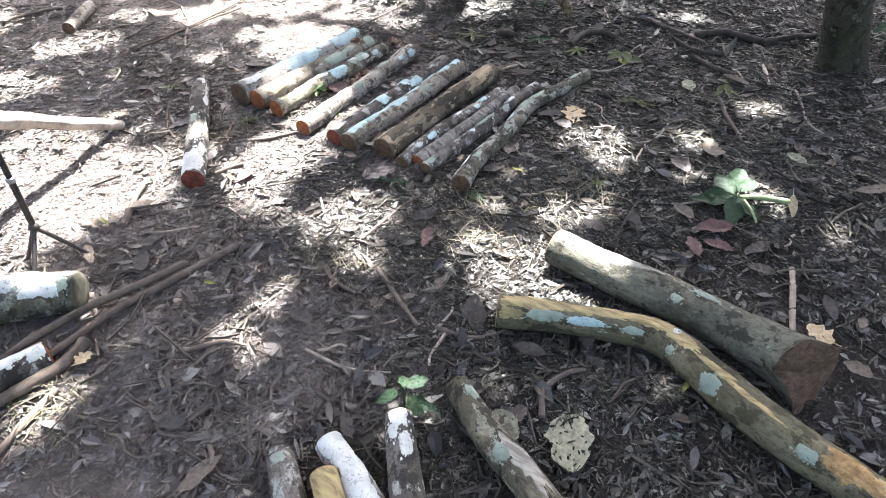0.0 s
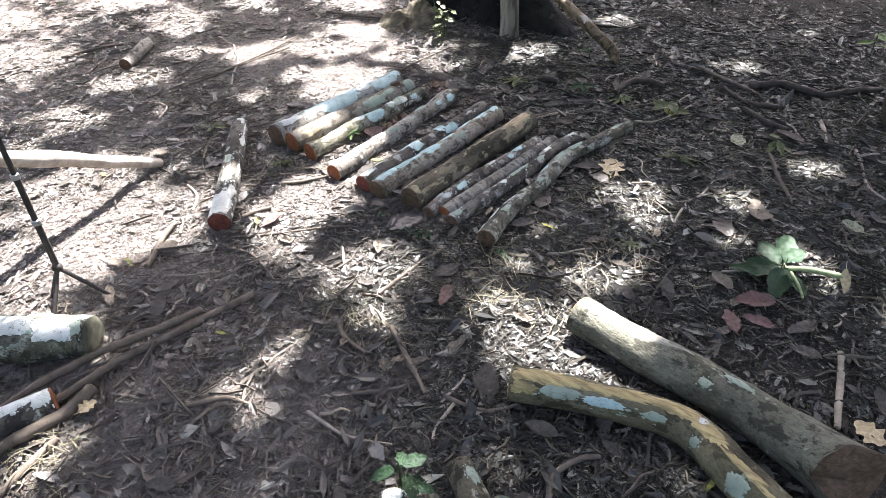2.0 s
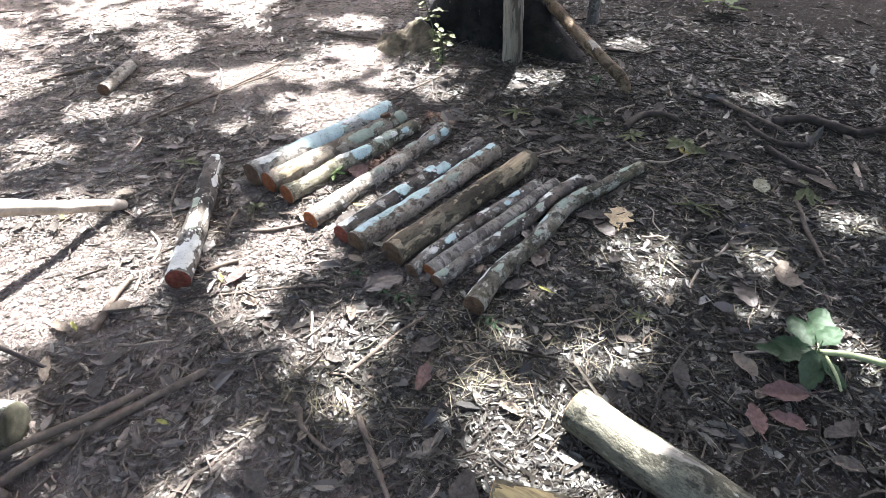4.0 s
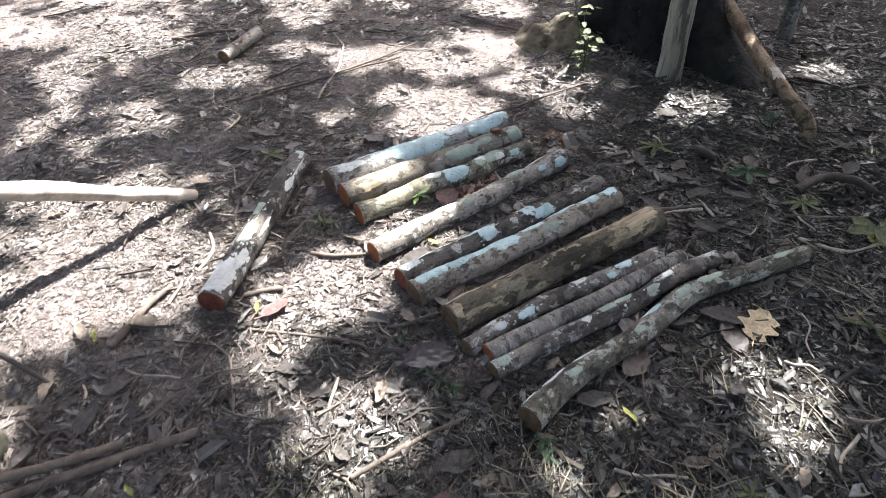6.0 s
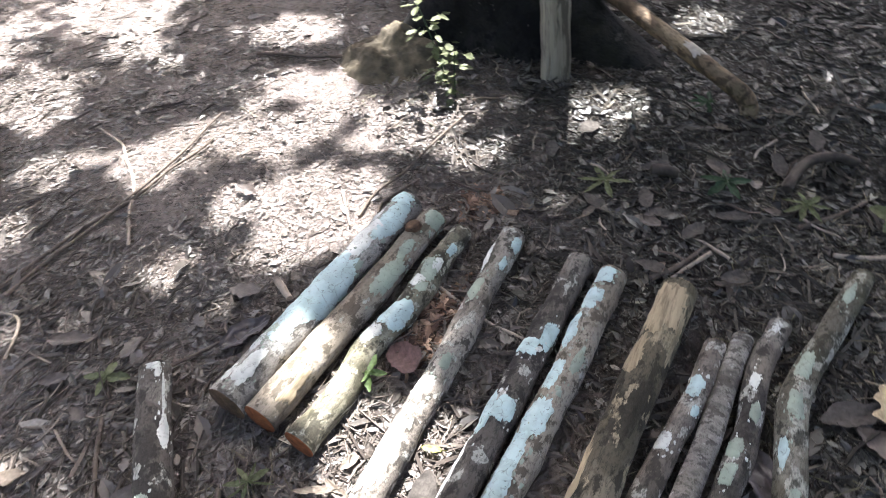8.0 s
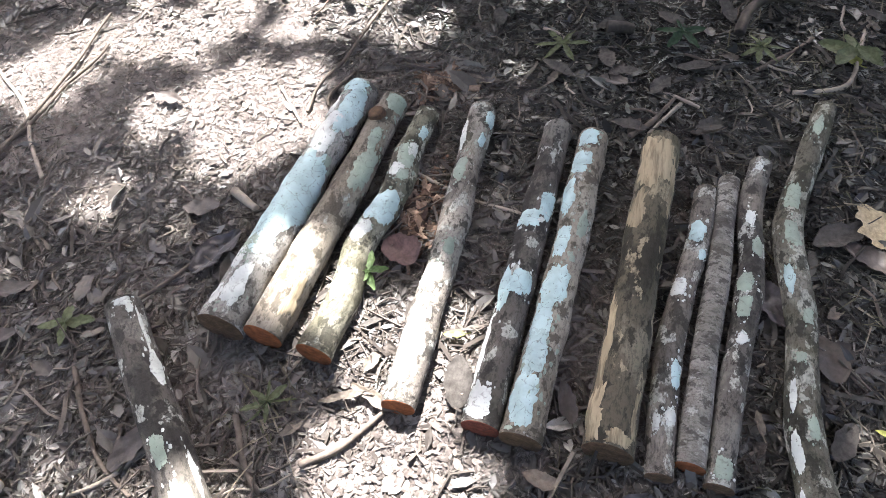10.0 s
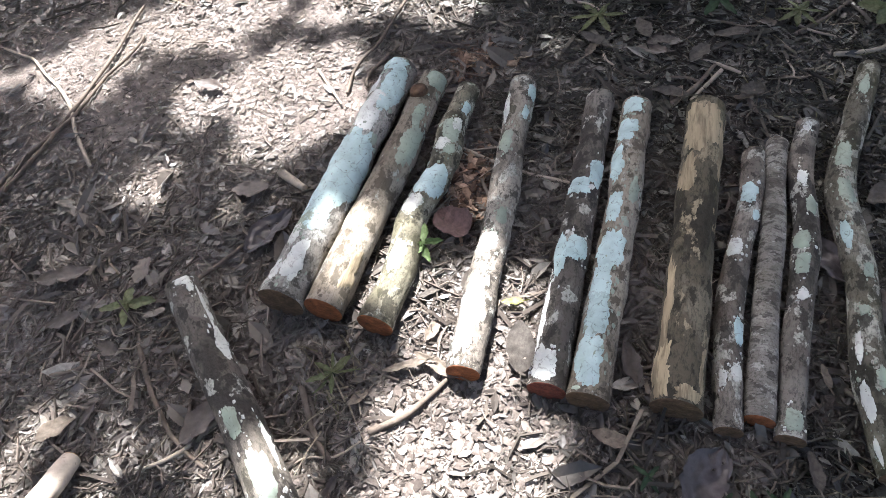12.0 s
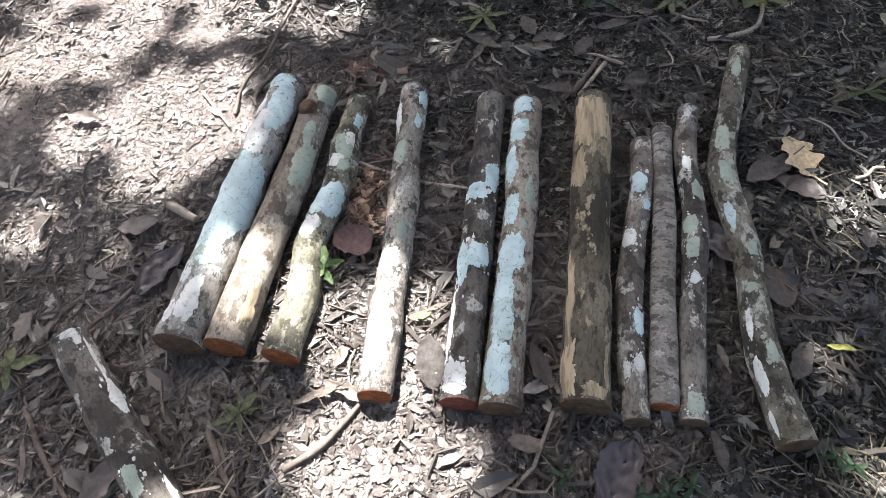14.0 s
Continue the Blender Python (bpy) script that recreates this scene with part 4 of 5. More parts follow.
def forest():
    """Tall trees; their joined crowns shade the clearing."""
    stands = [(2.25, 2.03, 0.100, 7.5), (-0.13, 3.06, 0.045, 6.0), (-6.6, 4.6, 0.22, 8.0), (5.6, 6.2, 0.20, 8.0), (-2.4, 8.6, 0.24, 8.0), (1.8, 8.2, 0.2, 8.0)]
    labels = ["dark trunk of a tall tree with leafy growth at its foot", "slim pale mottled sapling trunk", "tall forest tree with a broad crown"]
    rng = random.Random(5)
    crowns = [([], []) for _ in stands]
    for _ in range(118000):
        gx, gy, h = rng.uniform(-8, 7), rng.uniform(-9.0, 6.5), rng.uniform(6.0, 8.2)
        if lit(gx, gy) < 1.0 or (gy < -4.5 and rng.random() < 0.55) or rng.random() > 1.0 + 0.80 * max(-1.0, (gx + 2.9) / 0.7 if gx < -2.9 else 0.0):
            continue
        c = Vector((gx, gy, 0)) + SUN_WAY * (h / SUN_WAY.z)
        i = min(range(len(stands)), key=lambda k: math.hypot(c.x - stands[k][0], c.y - stands[k][1]) + (3 if k == 1 else 0))
        turn = Euler((rng.gauss(0.35, 0.3), rng.gauss(0, 0.3), rng.uniform(0, 6.28))).to_matrix()
        size = rng.uniform(0.12, 0.21)
        v, f = crowns[i]
        n = len(v)
        for k in range(6):
            a, b = leaf_outline(k)
            v.append(c + turn @ Vector((a * size * 1.5, b * size, 0.03 * a * size)))
        f.append(tuple(range(n, n + 6)))
    for gx, gy in ((0.61, 0.09), (-0.26, 0.95)):
        for _ in range(40):
            c = Vector((gx + rng.uniform(-0.12, 0.12), gy + rng.uniform(-0.12, 0.12), 0)) + SUN_WAY * (rng.uniform(6.2, 7.6) / SUN_WAY.z)
            turn = Euler((rng.gauss(0.35, 0.2), rng.gauss(0, 0.2), rng.uniform(0, 6.28))).to_matrix()
            v, f = crowns[4]
            f.append(tuple(range(len(v), len(v) + 6)))
            v.extend(c + turn @ Vector((leaf_outline(k)[0] * 0.22, leaf_outline(k)[1] * 0.15, 0)) for k in range(6))
    for i, (x, y, r, h) in enumerate(stands):
        base = new("tree", None)
        base.location = (x, y, 0)
        o = Vector((x, y, 0))
        lean = Vector((rng.uniform(-0.2, 0.2), rng.uniform(0, 0.3), 0)) * 0.6
        trunk = Limb([(0, 0, -0.1), lean * 0.15 + Vector((0, 0, 0.35)), lean * 0.4 + Vector((0, 0, h * 0.45)), lean + Vector((0, 0, h))], [r * 1.35, r * 1.0, r * 0.85, r * 0.6, r * 0.3], 0.06, i)
        if i == 0:
            trunk = Limb([(0, 0, -0.1), (-0.095, -0.055, 0.35), (-0.36, -0.20, 1.5), (-0.60, -0.30, 3.6), (-0.70, -0.35, h)], [r * 1.45, r * 1.15, r * 0.95, r * 0.8, r * 0.6, r * 0.3], 0.06, i)
        v, f = trunk.tube(60, 28)
        child("trunk", mesh_of("trunk", v, f, (BARK_BOLE, BARK_SAPLING, BARK_TRUNK)[min(i, 2)]), base)
        v, f = crowns[i]
        if v:
            child("crown", mesh_of("crown", [p - o for p in v], f, CANOPY, False), base)
            for k in range(7):
                s = 0.72 + 0.04 * k
                a = trunk.centre(s)
                near = [p - o for p in rng.sample(v, min(60, len(v)))]
                tip = min(near, key=lambda p: abs((p - a).length - 1.6))
                limb = Limb([a, a.lerp(tip, 0.5) + Vector((0, 0, 0.3)), tip], [r * 0.35, r * 0.2, 0.02], 0.08, k)
                lv, lf = limb.tube(12, 8)
                # limbs share the stump's shade-darkened bark colour
                child("limb", mesh_of("limb", lv, lf, BARK_SHADE_BLACK), base)
        tagged(base, labels[min(i, 2)], "tree", "forest trees" if i > 1 else "")


forest()


def unseen_woods():
    """An unseen close ring of leaves round the clearing, added to block low sky light."""
    rng = random.Random(8)
    verts, faces = [], []
    for _ in range(9000):
        w, d = rng.uniform(0, 2 * math.pi), rng.uniform(10.5, 16)
        c = Vector((math.cos(w) * d, math.sin(w) * d + 1, 6.5 * rng.random() ** 1.2 * (0.75 + 0.4 * noise.noise(Vector((w * 3, 1, 0))))))
        turn = Euler((rng.uniform(0, 3), rng.uniform(0, 3), rng.uniform(0, 6.28))).to_matrix()
        size = rng.uniform(0.45, 0.9)
        n = len(verts)
        for k in range(6):
            a, b = leaf_outline(k)
            verts.append(c + turn @ Vector((a * size * 1.5, b * size, 0)))
        faces.append(tuple(range(n, n + 6)))
    ob = new("unseen_woods", mesh_of("unseen_woods", verts, faces, CANOPY, False))
    tagged(ob, "unseen ring of green leaves added round the clearing to block low sky light", "woods", kind="stuff")


unseen_woods()

# ---- sticks ----
STICKS = [
    # radius at both ends, shade, points on the ground
    (0.0145, 0.013, 0, [(0.36, -0.82), (0.30, -1.06), (0.25, -1.30), (0.235, -1.66), (0.22, -2.0)]),
    (0.0135, 0.012, 0, [(0.275, -0.985, 0.02), (0.225, -1.25, 0.03), (0.165, -1.49, 0.03), (0.10, -1.85, 0.02)]),
    (0.020, 0.016, 0, [(0.285, -1.42), (0.305, -1.54), (0.275, -1.70), (0.23, -1.95)]),
    (0.012, 0.010, 0, [(0.38, -1.58), (0.41, -1.76), (0.45, -2.0)]),
    (0.008, 0.005, 0, [(-1.63, 0.16), (-1.62, 0.53), (-1.60, 0.87), (-1.67, 1.39)]),
    (0.008, 0.005, 0, [(-1.70, 0.10), (-1.66, 0.50), (-1.57, 0.90), (-1.55, 1.20)]),
    (0.007, 0.004, 1, [(-1.39, 0.51), (-1.67, 0.80), (-2.03, 1.05), (-2.25, 1.09)]),
    (0.006, 0.005, 0, [(-0.62, 0.98), (-0.60, 1.19), (-0.49, 1.63), (-0.40, 2.16)]),
    (0.005, 0.004, 1, [(-0.76, 1.08), (-0.69, 1.0), (-0.61, 0.91)]),
    (0.007, 0.005, 0, [(-0.50, 1.25), (-0.56, 1.08), (-0.55, 1.02)]),
    (0.006, 0.005, 1, [(-0.14, 0.74), (-0.04, 0.70), (0.07, 0.656), (0.20, 0.64)]),
    (0.009, 0.006, 0, [(-0.17, -0.17), (-0.09, -0.11), (-0.02, -0.01)]),
    (0.0065, 0.0045, 0, [(-0.854, -0.064), (-0.737, -0.19), (-0.639, -0.268), (-0.525, -0.32)]),
    (0.008, 0.006, 0, [(-0.373, -0.099), (-0.295, -0.207), (-0.243, -0.251)]),
    (0.006, 0.004, 0, [(-0.794, 0.15), (-0.743, 0.218), (-0.697, 0.301)]),
    (0.006, 0.005, 0, [(-0.05, -0.63), (0.08, -0.50), (0.33, -0.30), (0.42, -0.27)]),
    (0.006, 0.0045, 0, [(0.02, -0.66), (0.13, -0.63), (0.26, -0.66), (0.39, -0.72)]),
    (0.010, 0.008, 0, [(-0.11, -0.47), (-0.08, -0.40), (-0.05, -0.35)]),
    (0.008, 0.005, 0, [(0.76, -0.54), (0.78, -0.35), (0.80, -0.19)]),
    (0.010, 0.007, 0, [(0.91, -0.65), (1.05, -0.74), (1.19, -0.82)]),
    (0.009, 0.007, 0, [(0.745, -0.74), (0.80, -0.78), (0.91, -0.79)]),
    (0.011, 0.008, 1, [(2.222, 0.06), (2.24, -0.10), (2.263, -0.26)]),
    (0.010, 0.006, 0, [(1.69, -0.95), (1.66, -0.86), (1.694, -0.78), (1.74, -0.74)]),
    (0.006, 0.004, 1, [(0.927, -1.09), (1.08, -1.08), (1.218, -1.03)]),
    (0.009, 0.005, 0, [(0.606, -1.29), (0.68, -1.20), (0.757, -1.17)]),
    (0.012, 0.009, 0, [(1.037, 2.208), (1.264, 2.103), (1.495, 1.992)]),
    (0.024, 0.020, 2, [(1.42, 2.06, -0.01), (1.54, 2.13, 0.01), (1.67, 2.13, 0.01), (1.80, 2.13, -0.008)]),
    (0.022, 0.016, 2, [(1.80, 2.13, -0.01), (1.93, 2.24, 0.008), (2.06, 2.36, 0.0)]),
    (0.016, 0.012, 2, [(1.477, 1.752), (1.62, 1.632), (1.733, 1.588)]),
    (0.006, 0.005, 1, [(1.978, 1.559), (2.049, 1.54), (2.15, 1.223), (2.254, 1.083)]),
    (0.006, 0.004, 1, [(1.421, 0.607), (1.509, 0.667), (1.548, 0.76), (1.567, 0.89)]),
    (0.011, 0.008, 1, [(1.845, 1.786), (1.889, 1.647), (1.918, 1.547)]),
    (0.016, 0.010, 2, [(1.62, 1.87), (1.47, 1.84), (1.30, 1.98)]),
    (0.0095, 0.008, 1, [(1.222, 1.748), (1.19, 1.60), (1.163, 1.473), (1.111, 1.364), (0.954, 1.317)]),
    (0.020, 0.015, 2, [(0.795, 1.58), (0.815, 1.66, 0.02), (0.853, 1.724, 0.03), (0.92, 1.775, 0.02), (0.992, 1.797)]),
    (0.008, 0.006, 0, [(0.85, 1.404), (0.95, 1.50), (1.039, 1.611)]),
    (0.007, 0.005, 1, [(0.611, 1.193), (0.57, 1.12), (0.524, 1.046)]),
    (0.022, 0.018, 2, [(0.344, 1.524), (0.39, 1.535), (0.434, 1.538)]),
    (0.014, 0.012, 1, [(-0.702, 0.579), (-0.65, 0.55), (-0.595, 0.52)]),
    (0.009, 0.006, 0, [(0.47, 1.02), (0.53, 1.10), (0.595, 1.22)]),
    (0.007, 0.005, 0, [(-1.059, -0.192), (-0.995, -0.168), (-0.951, -0.131)]),
    (0.007, 0.005, 1, [(-0.56, -0.43), (-0.45, -0.46), (-0.36, -0.55)]),
    (0.013, 0.010, 0, [(-0.16, -0.92), (-0.25, -0.80), (-0.33, -0.66)]),
    (0.007, 0.004, 1, [(-0.52, -0.18), (-0.60, -0.30), (-0.68, -0.36)]),
    (0.012, 0.009, 0, [(-2.9, 0.2), (-2.8, 0.45), (-2.75, 0.6)]),
    (0.010, 0.007, 0, [(-1.9, 1.95), (-1.6, 2.0), (-1.35, 2.05)]),
    (0.006, 0.003, 1, [(-1.35, -0.05), (-1.5, 0.1), (-1.72, 0.05), (-1.9, 0.12)]),
    (0.008, 0.005, 0, [(1.25, -0.80), (1.38, -0.78), (1.45, -0.70)]),
    (0.007, 0.004, 0, [(1.00, -0.95), (1.10, -0.86), (1.15, -0.74)]),
    (0.006, 0.004, 1, [(1.72, 0.85), (1.85, 0.72), (1.98, 0.70)]),
    (0.010, 0.006, 0, [(1.70, 1.30), (1.82, 1.05), (1.90, 0.88)]),
]
for i, (r0, r1, pale, pts) in enumerate(STICKS):
    stick(("dark brown stick", "pale dry stick", "dark damp rotting branch")[pale] + " lying on the leaf litter", on_ground(pts, r0 + 0.006), r0, r1, (STICK, STICK_PALE, STICK_DAMP)[pale], i + 40)


# ---- fallen leaves, seedlings, grass ----
def leaf_mesh(name, length, width, mat, seed, curl=0.25, lobes=0.0, n=14, m=4, eaten=0.0):
    """A leaf blade with a midrib fold, curled tip and uneven rim, with a thin stalk; eaten: how far it is chewed into holes."""
    verts, faces = [], []
    for i in range(n + 1):
        u = i / n
        w = width / 2 * (math.sin(math.pi * min(max(u, 0.02), 0.985) ** 0.85) ** 0.55)
        w *= 1 + lobes * math.sin(u * 19 + seed)
        for j in range(-m, m + 1):
            v = j / m
            torn = 1 + 0.4 * noise.noise(Vector((u * 4.5, seed * 1.7, 2.0 * (j > 0)))) + 0.12 * noise.noise(Vector((u * 14, seed * 2.3, 2.0 * (j > 0))))
            x = v * w * torn + 0.06 * length * noise.noise(Vector((u * 2.0, seed * 0.7, 9.0)))
            z = curl * (abs(v) ** 1.5) * w * 0.8 + curl * length * 0.25 * (u - 0.4) ** 2 + 0.004 * noise.noise(Vector((u * 7, v * 3, seed * 3.0))) * (length / 0.1) * (1 + 2.5 * (curl > 0.5))
            verts.append((x, (u - 0.5) * length, z))
    k = 2 * m + 1
    for i in range(n):
        for j in range(2 * m):
            if eaten and noise.noise(Vector((i * 0.55, j * 0.9, seed * 4.1))) > 0.62 - 0.4 * eaten:
                continue
            faces.append((i * k + j, i * k + j + 1, (i + 1) * k + j + 1, (i + 1) * k + j))
    b = len(verts)
    for z, y in ((0.0, -0.5), (0.004, -0.66), (0.010, -0.80)):
        for q in (-1, 0, 1):
            verts.append((q * 0.012 * length, y * length, z * length / 0.1 + (0.004 if q == 0 else 0)))
    faces += [(b + r * 3 + q, b + r * 3 + q + 1, b + r * 3 + 4 + q, b + r * 3 + 3 + q) for r in range(2) for q in range(2)]
    return mesh_of(name, verts, faces, mat)


LEAVES = [
    # x, y, length, width, turn, kind
    (1.122, 0.770, 0.150, 0.110, 20, 0), (1.03, 0.72, 0.16, 0.07, 125, 3), (1.10, 0.66, 0.13, 0.07, 60, 4), (0.83, -0.986, 0.10, 0.055, 80, 2), (1.33, -0.683, 0.15, 0.07, 30, 2), (1.795, -0.995, 0.20, 0.125, -155, 7), (1.61, -1.03, 0.11, 0.07, 60, 7), (2.34, -0.24, 0.09, 0.06, 60, 0), (0.36, 1.38, 0.12, 0.05, 20, 3), (0.42, 1.31, 0.10, 0.05, 110, 2), (1.14, 1.50, 0.08, 0.06, 40, 6),
    (1.541, 1.355, 0.12, 0.065, 30, 7), (1.756, 1.502, 0.14, 0.07, 80, 1), (1.66, 1.47, 0.12, 0.05, 60, 2), (1.80, 0.721, 0.13, 0.09, 20, 1), (1.702, 0.538, 0.12, 0.07, 50, 4), (2.138, 0.819, 0.09, 0.05, 70, 7), (2.448, 0.715, 0.14, 0.06, -60, 1), (-0.110, 0.445, 0.12, 0.10, 60, 5), (-0.639, 0.344, 0.18, 0.09, -30, 8), (0.562, -0.135, 0.16, 0.10, -25, 8),
    (-1.194, 0.095, 0.15, 0.06, -60, 4), (-0.964, 0.154, 0.10, 0.045, 10, 4), (-1.107, -0.037, 0.10, 0.045, -60, 4), (-0.579, -0.226, 0.13, 0.07, -20, 4), (-0.937, -0.321, 0.09, 0.05, -40, 1), (0.368, -0.085, 0.08, 0.04, 80, 1), (0.775, -0.073, 0.08, 0.03, 10, 2), (0.819, 0.149, 0.06, 0.02, 10, 1), (0.992, 0.145, 0.11, 0.05, -30, 3), (-0.768, 0.491, 0.12, 0.07, 100, 4), (0.028, -0.413, 0.11, 0.06, 15, 5), (0.974, -1.569, 0.13, 0.05, -10, 1), (0.353, -1.466, 0.055, 0.05, 0, 0), (1.775, 0.759, 0.12, 0.06, 10, 1),
    (1.93, 0.15, 0.13, 0.07, 120, 5), (1.80, 0.20, 0.10, 0.05, 60, 1), (2.10, 0.10, 0.12, 0.06, 150, 2), (1.65, 0.05, 0.11, 0.05, 30, 2), (1.52, -0.05, 0.10, 0.05, 70, 3),
    (0.90, -0.30, 0.13, 0.06, 160, 3), (0.98, -0.42, 0.11, 0.045, 200, 5), (-0.20, -0.80, 0.10, 0.05, 140, 1), (-0.28, -0.98, 0.12, 0.04, 100, 1), (-0.10, -1.12, 0.11, 0.04, 60, 1),
    (0.12, -1.05, 0.11, 0.06, 45, 3), (0.05, -0.95, 0.09, 0.05, 10, 2), (0.97, 0.35, 0.14, 0.08, 20, 4), (0.865, 0.47, 0.20, 0.09, 35, 8), (0.14, 0.10, 0.13, 0.07, 10, 3),
    (-0.05, 0.02, 0.13, 0.03, 70, 1), (-0.13, 0.0, 0.11, 0.025, 110, 1), (0.40, 0.10, 0.10, 0.04, 20, 4), (0.46, 1.06, 0.11, 0.05, 80, 3), (0.70, 1.10, 0.10, 0.05, 130, 3),
    (-0.05, 1.55, 0.10, 0.05, 10, 3), (0.20, 1.30, 0.12, 0.05, 60, 2), (0.35, 1.55, 0.11, 0.05, 130, 3), (0.75, 1.70, 0.12, 0.05, 20, 2), (1.35, 1.55, 0.11, 0.06, 100, 3),
    (1.45, 1.10, 0.10, 0.05, 50, 3), (1.60, 0.95, 0.10, 0.05, 150, 2), (1.25, 1.75, 0.10, 0.05, 70, 3), (1.90, 1.60, 0.10, 0.05, 30, 2), (0.05, 1.70, 0.11, 0.06, 150, 2),
    (0.559, 1.609, 0.12, 0.06, 40, 2), (0.648, 1.385, 0.11, 0.05, 100, 2), (0.855, 1.885, 0.12, 0.06, 10, 3), (0.393, 1.267, 0.10, 0.05, 70, 4), (0.543, 1.264, 0.10, 0.05, 150, 3), (-1.124, 0.926, 0.12, 0.05, 80, 4), (1.087, 0.183, 0.06, 0.016, 80, 6), (1.887, 0.01, 0.11, 0.055, 30, 5), (1.962, 0.05, 0.10, 0.05, 100, 5),
]
LEAVES_FINE = [
    (0.44, -1.02, 0.045, 0.014, 100, 6), (-0.24, -0.95, 0.06, 0.016, 75, 6), (-0.02, -0.46, 0.05, 0.018, 60, 6), (-1.02, -0.60, 0.05, 0.02, 80, 6), (2.02, -0.66, 0.05, 0.015, -5, 6),
    (0.10, 0.22, 0.055, 0.022, 100, 6), (-0.96, -0.66, 0.08, 0.045, 60, 3), (-1.10, -0.75, 0.07, 0.045, 20, 2), (1.56, -0.75, 0.10, 0.05, 100, 3), (1.70, -0.62, 0.09, 0.04, 40, 2),
    (1.22, -1.25, 0.10, 0.04, 50, 3), (0.78, -1.50, 0.09, 0.04, 120, 3), (1.62, -1.00, 0.11, 0.05, 160, 4), (2.35, -0.10, 0.10, 0.05, 20, 2), (2.45, -0.35, 0.08, 0.05, 70, 1),
]
KINDS = [(LEAF_YELLOW, "pale yellow"), (LEAF_TAN, "dry tan"), (LEAF_GREY, "dry pale grey"), (LEAF_GREY, "dull grey-brown"), (LEAF_DARK, "dark wet-looking"), (LEAF_RED, "reddish brown"), (LEAF_LIME, "bright lime yellow"), (LEAF_CREAM, "pale cream"), (LEAF_PLUM, "large crumpled plum-grey")]
rng = random.Random(11)
for i, (x, y, le, wi, turn, kind) in enumerate(LEAVES + LEAVES_FINE):
    mat, word = KINDS[kind]
    ob = new("fallen_leaf", leaf_mesh("fallen_leaf", le, wi, mat, i + 1, rng.uniform(0.15, 0.5) * (1.3 if kind == 8 else 1.0), {0: 0.22, 8: 0.07}.get(kind, 0.05), {0: 18, 7: 30, 8: 26}.get(kind, 16), {7: 10, 8: 7}.get(kind, 4), {7: 0.5, 8: 0.2}.get(kind, 0.0)))
    ob.matrix_world = pose(x, y, ground_height(x, y) + 0.024, rng.uniform(-8, 8), rng.uniform(-10, 10), turn)
    tagged(ob, word + " fallen leaf curled on the leaf litter", "leaf", "large fallen leaves")


def clear(x, y, room):
    """Whether a spot of ground is free of logs and poles."""
    p = Vector((x, y, 0))
    for a, b, r in LOG_LINES:
        a, b = Vector((a.x, a.y, 0)), Vector((b.x, b.y, 0))
        d = b - a
        u = min(max((p - a).dot(d) / max(d.length_squared, 1e-9), 0), 1)
        if (p - a - d * u).length < r + room:
            return False
    return True


# spots of bare trodden clay: x, y, reach
TRODDEN = ((-0.66, -0.80, 0.45), (-0.42, -0.92, 0.36), (0.06, -0.14, 0.34), (-0.85, 0.95, 0.50), (-1.0, 1.25, 0.50), (-1.6, 1.05, 0.50), (-1.35, 1.75, 0.35))


def scatter_leaves(count):
    """Single dry leaves that stand out from the litter; alike ones share a mesh."""
    g = random.Random(21)
    tints = (LEAF_TAN, LEAF_GREY, LEAF_GREY, LEAF_DARK, LEAF_DARK, LEAF_TAN)
    words = ("dry tan", "dry grey", "dull grey-brown", "dark brown", "dark damp", "dry tan")
    shapes = [leaf_mesh("loose_leaf", g.uniform(0.055, 0.085), g.uniform(0.022, 0.042), tints[k % 6], k + 60, g.uniform(0.2, 0.7), 0.05) for k in range(12)]
    made = 0
    while made < count:
        x, y = g.gauss(0.7, 1.0), g.gauss(0.3, 1.1)
        if not clear(x, y, 0.05) or min(math.hypot(x - a, y - b) / r for a, b, r in TRODDEN) < 0.8:
            continue
        k = g.randrange(12)
        ob = new("loose_leaf", shapes[k])
        ob.matrix_world = pose(x, y, ground_height(x, y) + 0.016, g.uniform(-14, 14), g.uniform(-14, 14), g.uniform(0, 360))
        tagged(ob, words[k % 6] + " leaf lying loose on the forest floor", "leaf", "loose leaves")
        made += 1


def scatter_sticks(count):
    """Short broken sticks; alike ones share a mesh."""
    g = random.Random(22)
    shapes = []
    for k in range(10):
        le, r = g.uniform(0.07, 0.19), g.uniform(0.0025, 0.0055)
        limb = Limb([(0, -le / 2, 0), (g.uniform(-0.012, 0.012), -le / 6, 0.002), (g.uniform(-0.014, 0.014), le / 5, 0.002), (0, le / 2, 0)], [r, r * 0.95, r * 0.75], 0.22, k + 80, 40.0)
        v, f = limb.tube(9, 7)
        for s in (0.0, 1.0):
            cv, cf = limb.cap(s, 7)
            f = f + [tuple(i + len(v) for i in q) for q in cf]
            v = v + cv
        shapes.append(mesh_of("broken_stick", v, f, STICK if k % 3 else STICK_PALE))
    made = 0
    while made < count:
        x, y = g.gauss(0.6, 1.0), g.gauss(0.2, 1.1)
        if not clear(x, y, 0.07) or min(math.hypot(x - a, y - b) / r for a, b, r in TRODDEN) < 0.7:
            continue
        k = g.randrange(10)
        ob = new("broken_stick", shapes[k])
        ob.matrix_world = pose(x, y, ground_height(x, y) + 0.012, g.uniform(-4, 4), 0, g.uniform(0, 360))
        tagged(ob, ("dark" if k % 3 else "pale") + " short broken stick on the forest floor", "stick", "short broken sticks")
        made += 1


scatter_leaves(150)
scatter_sticks(120)


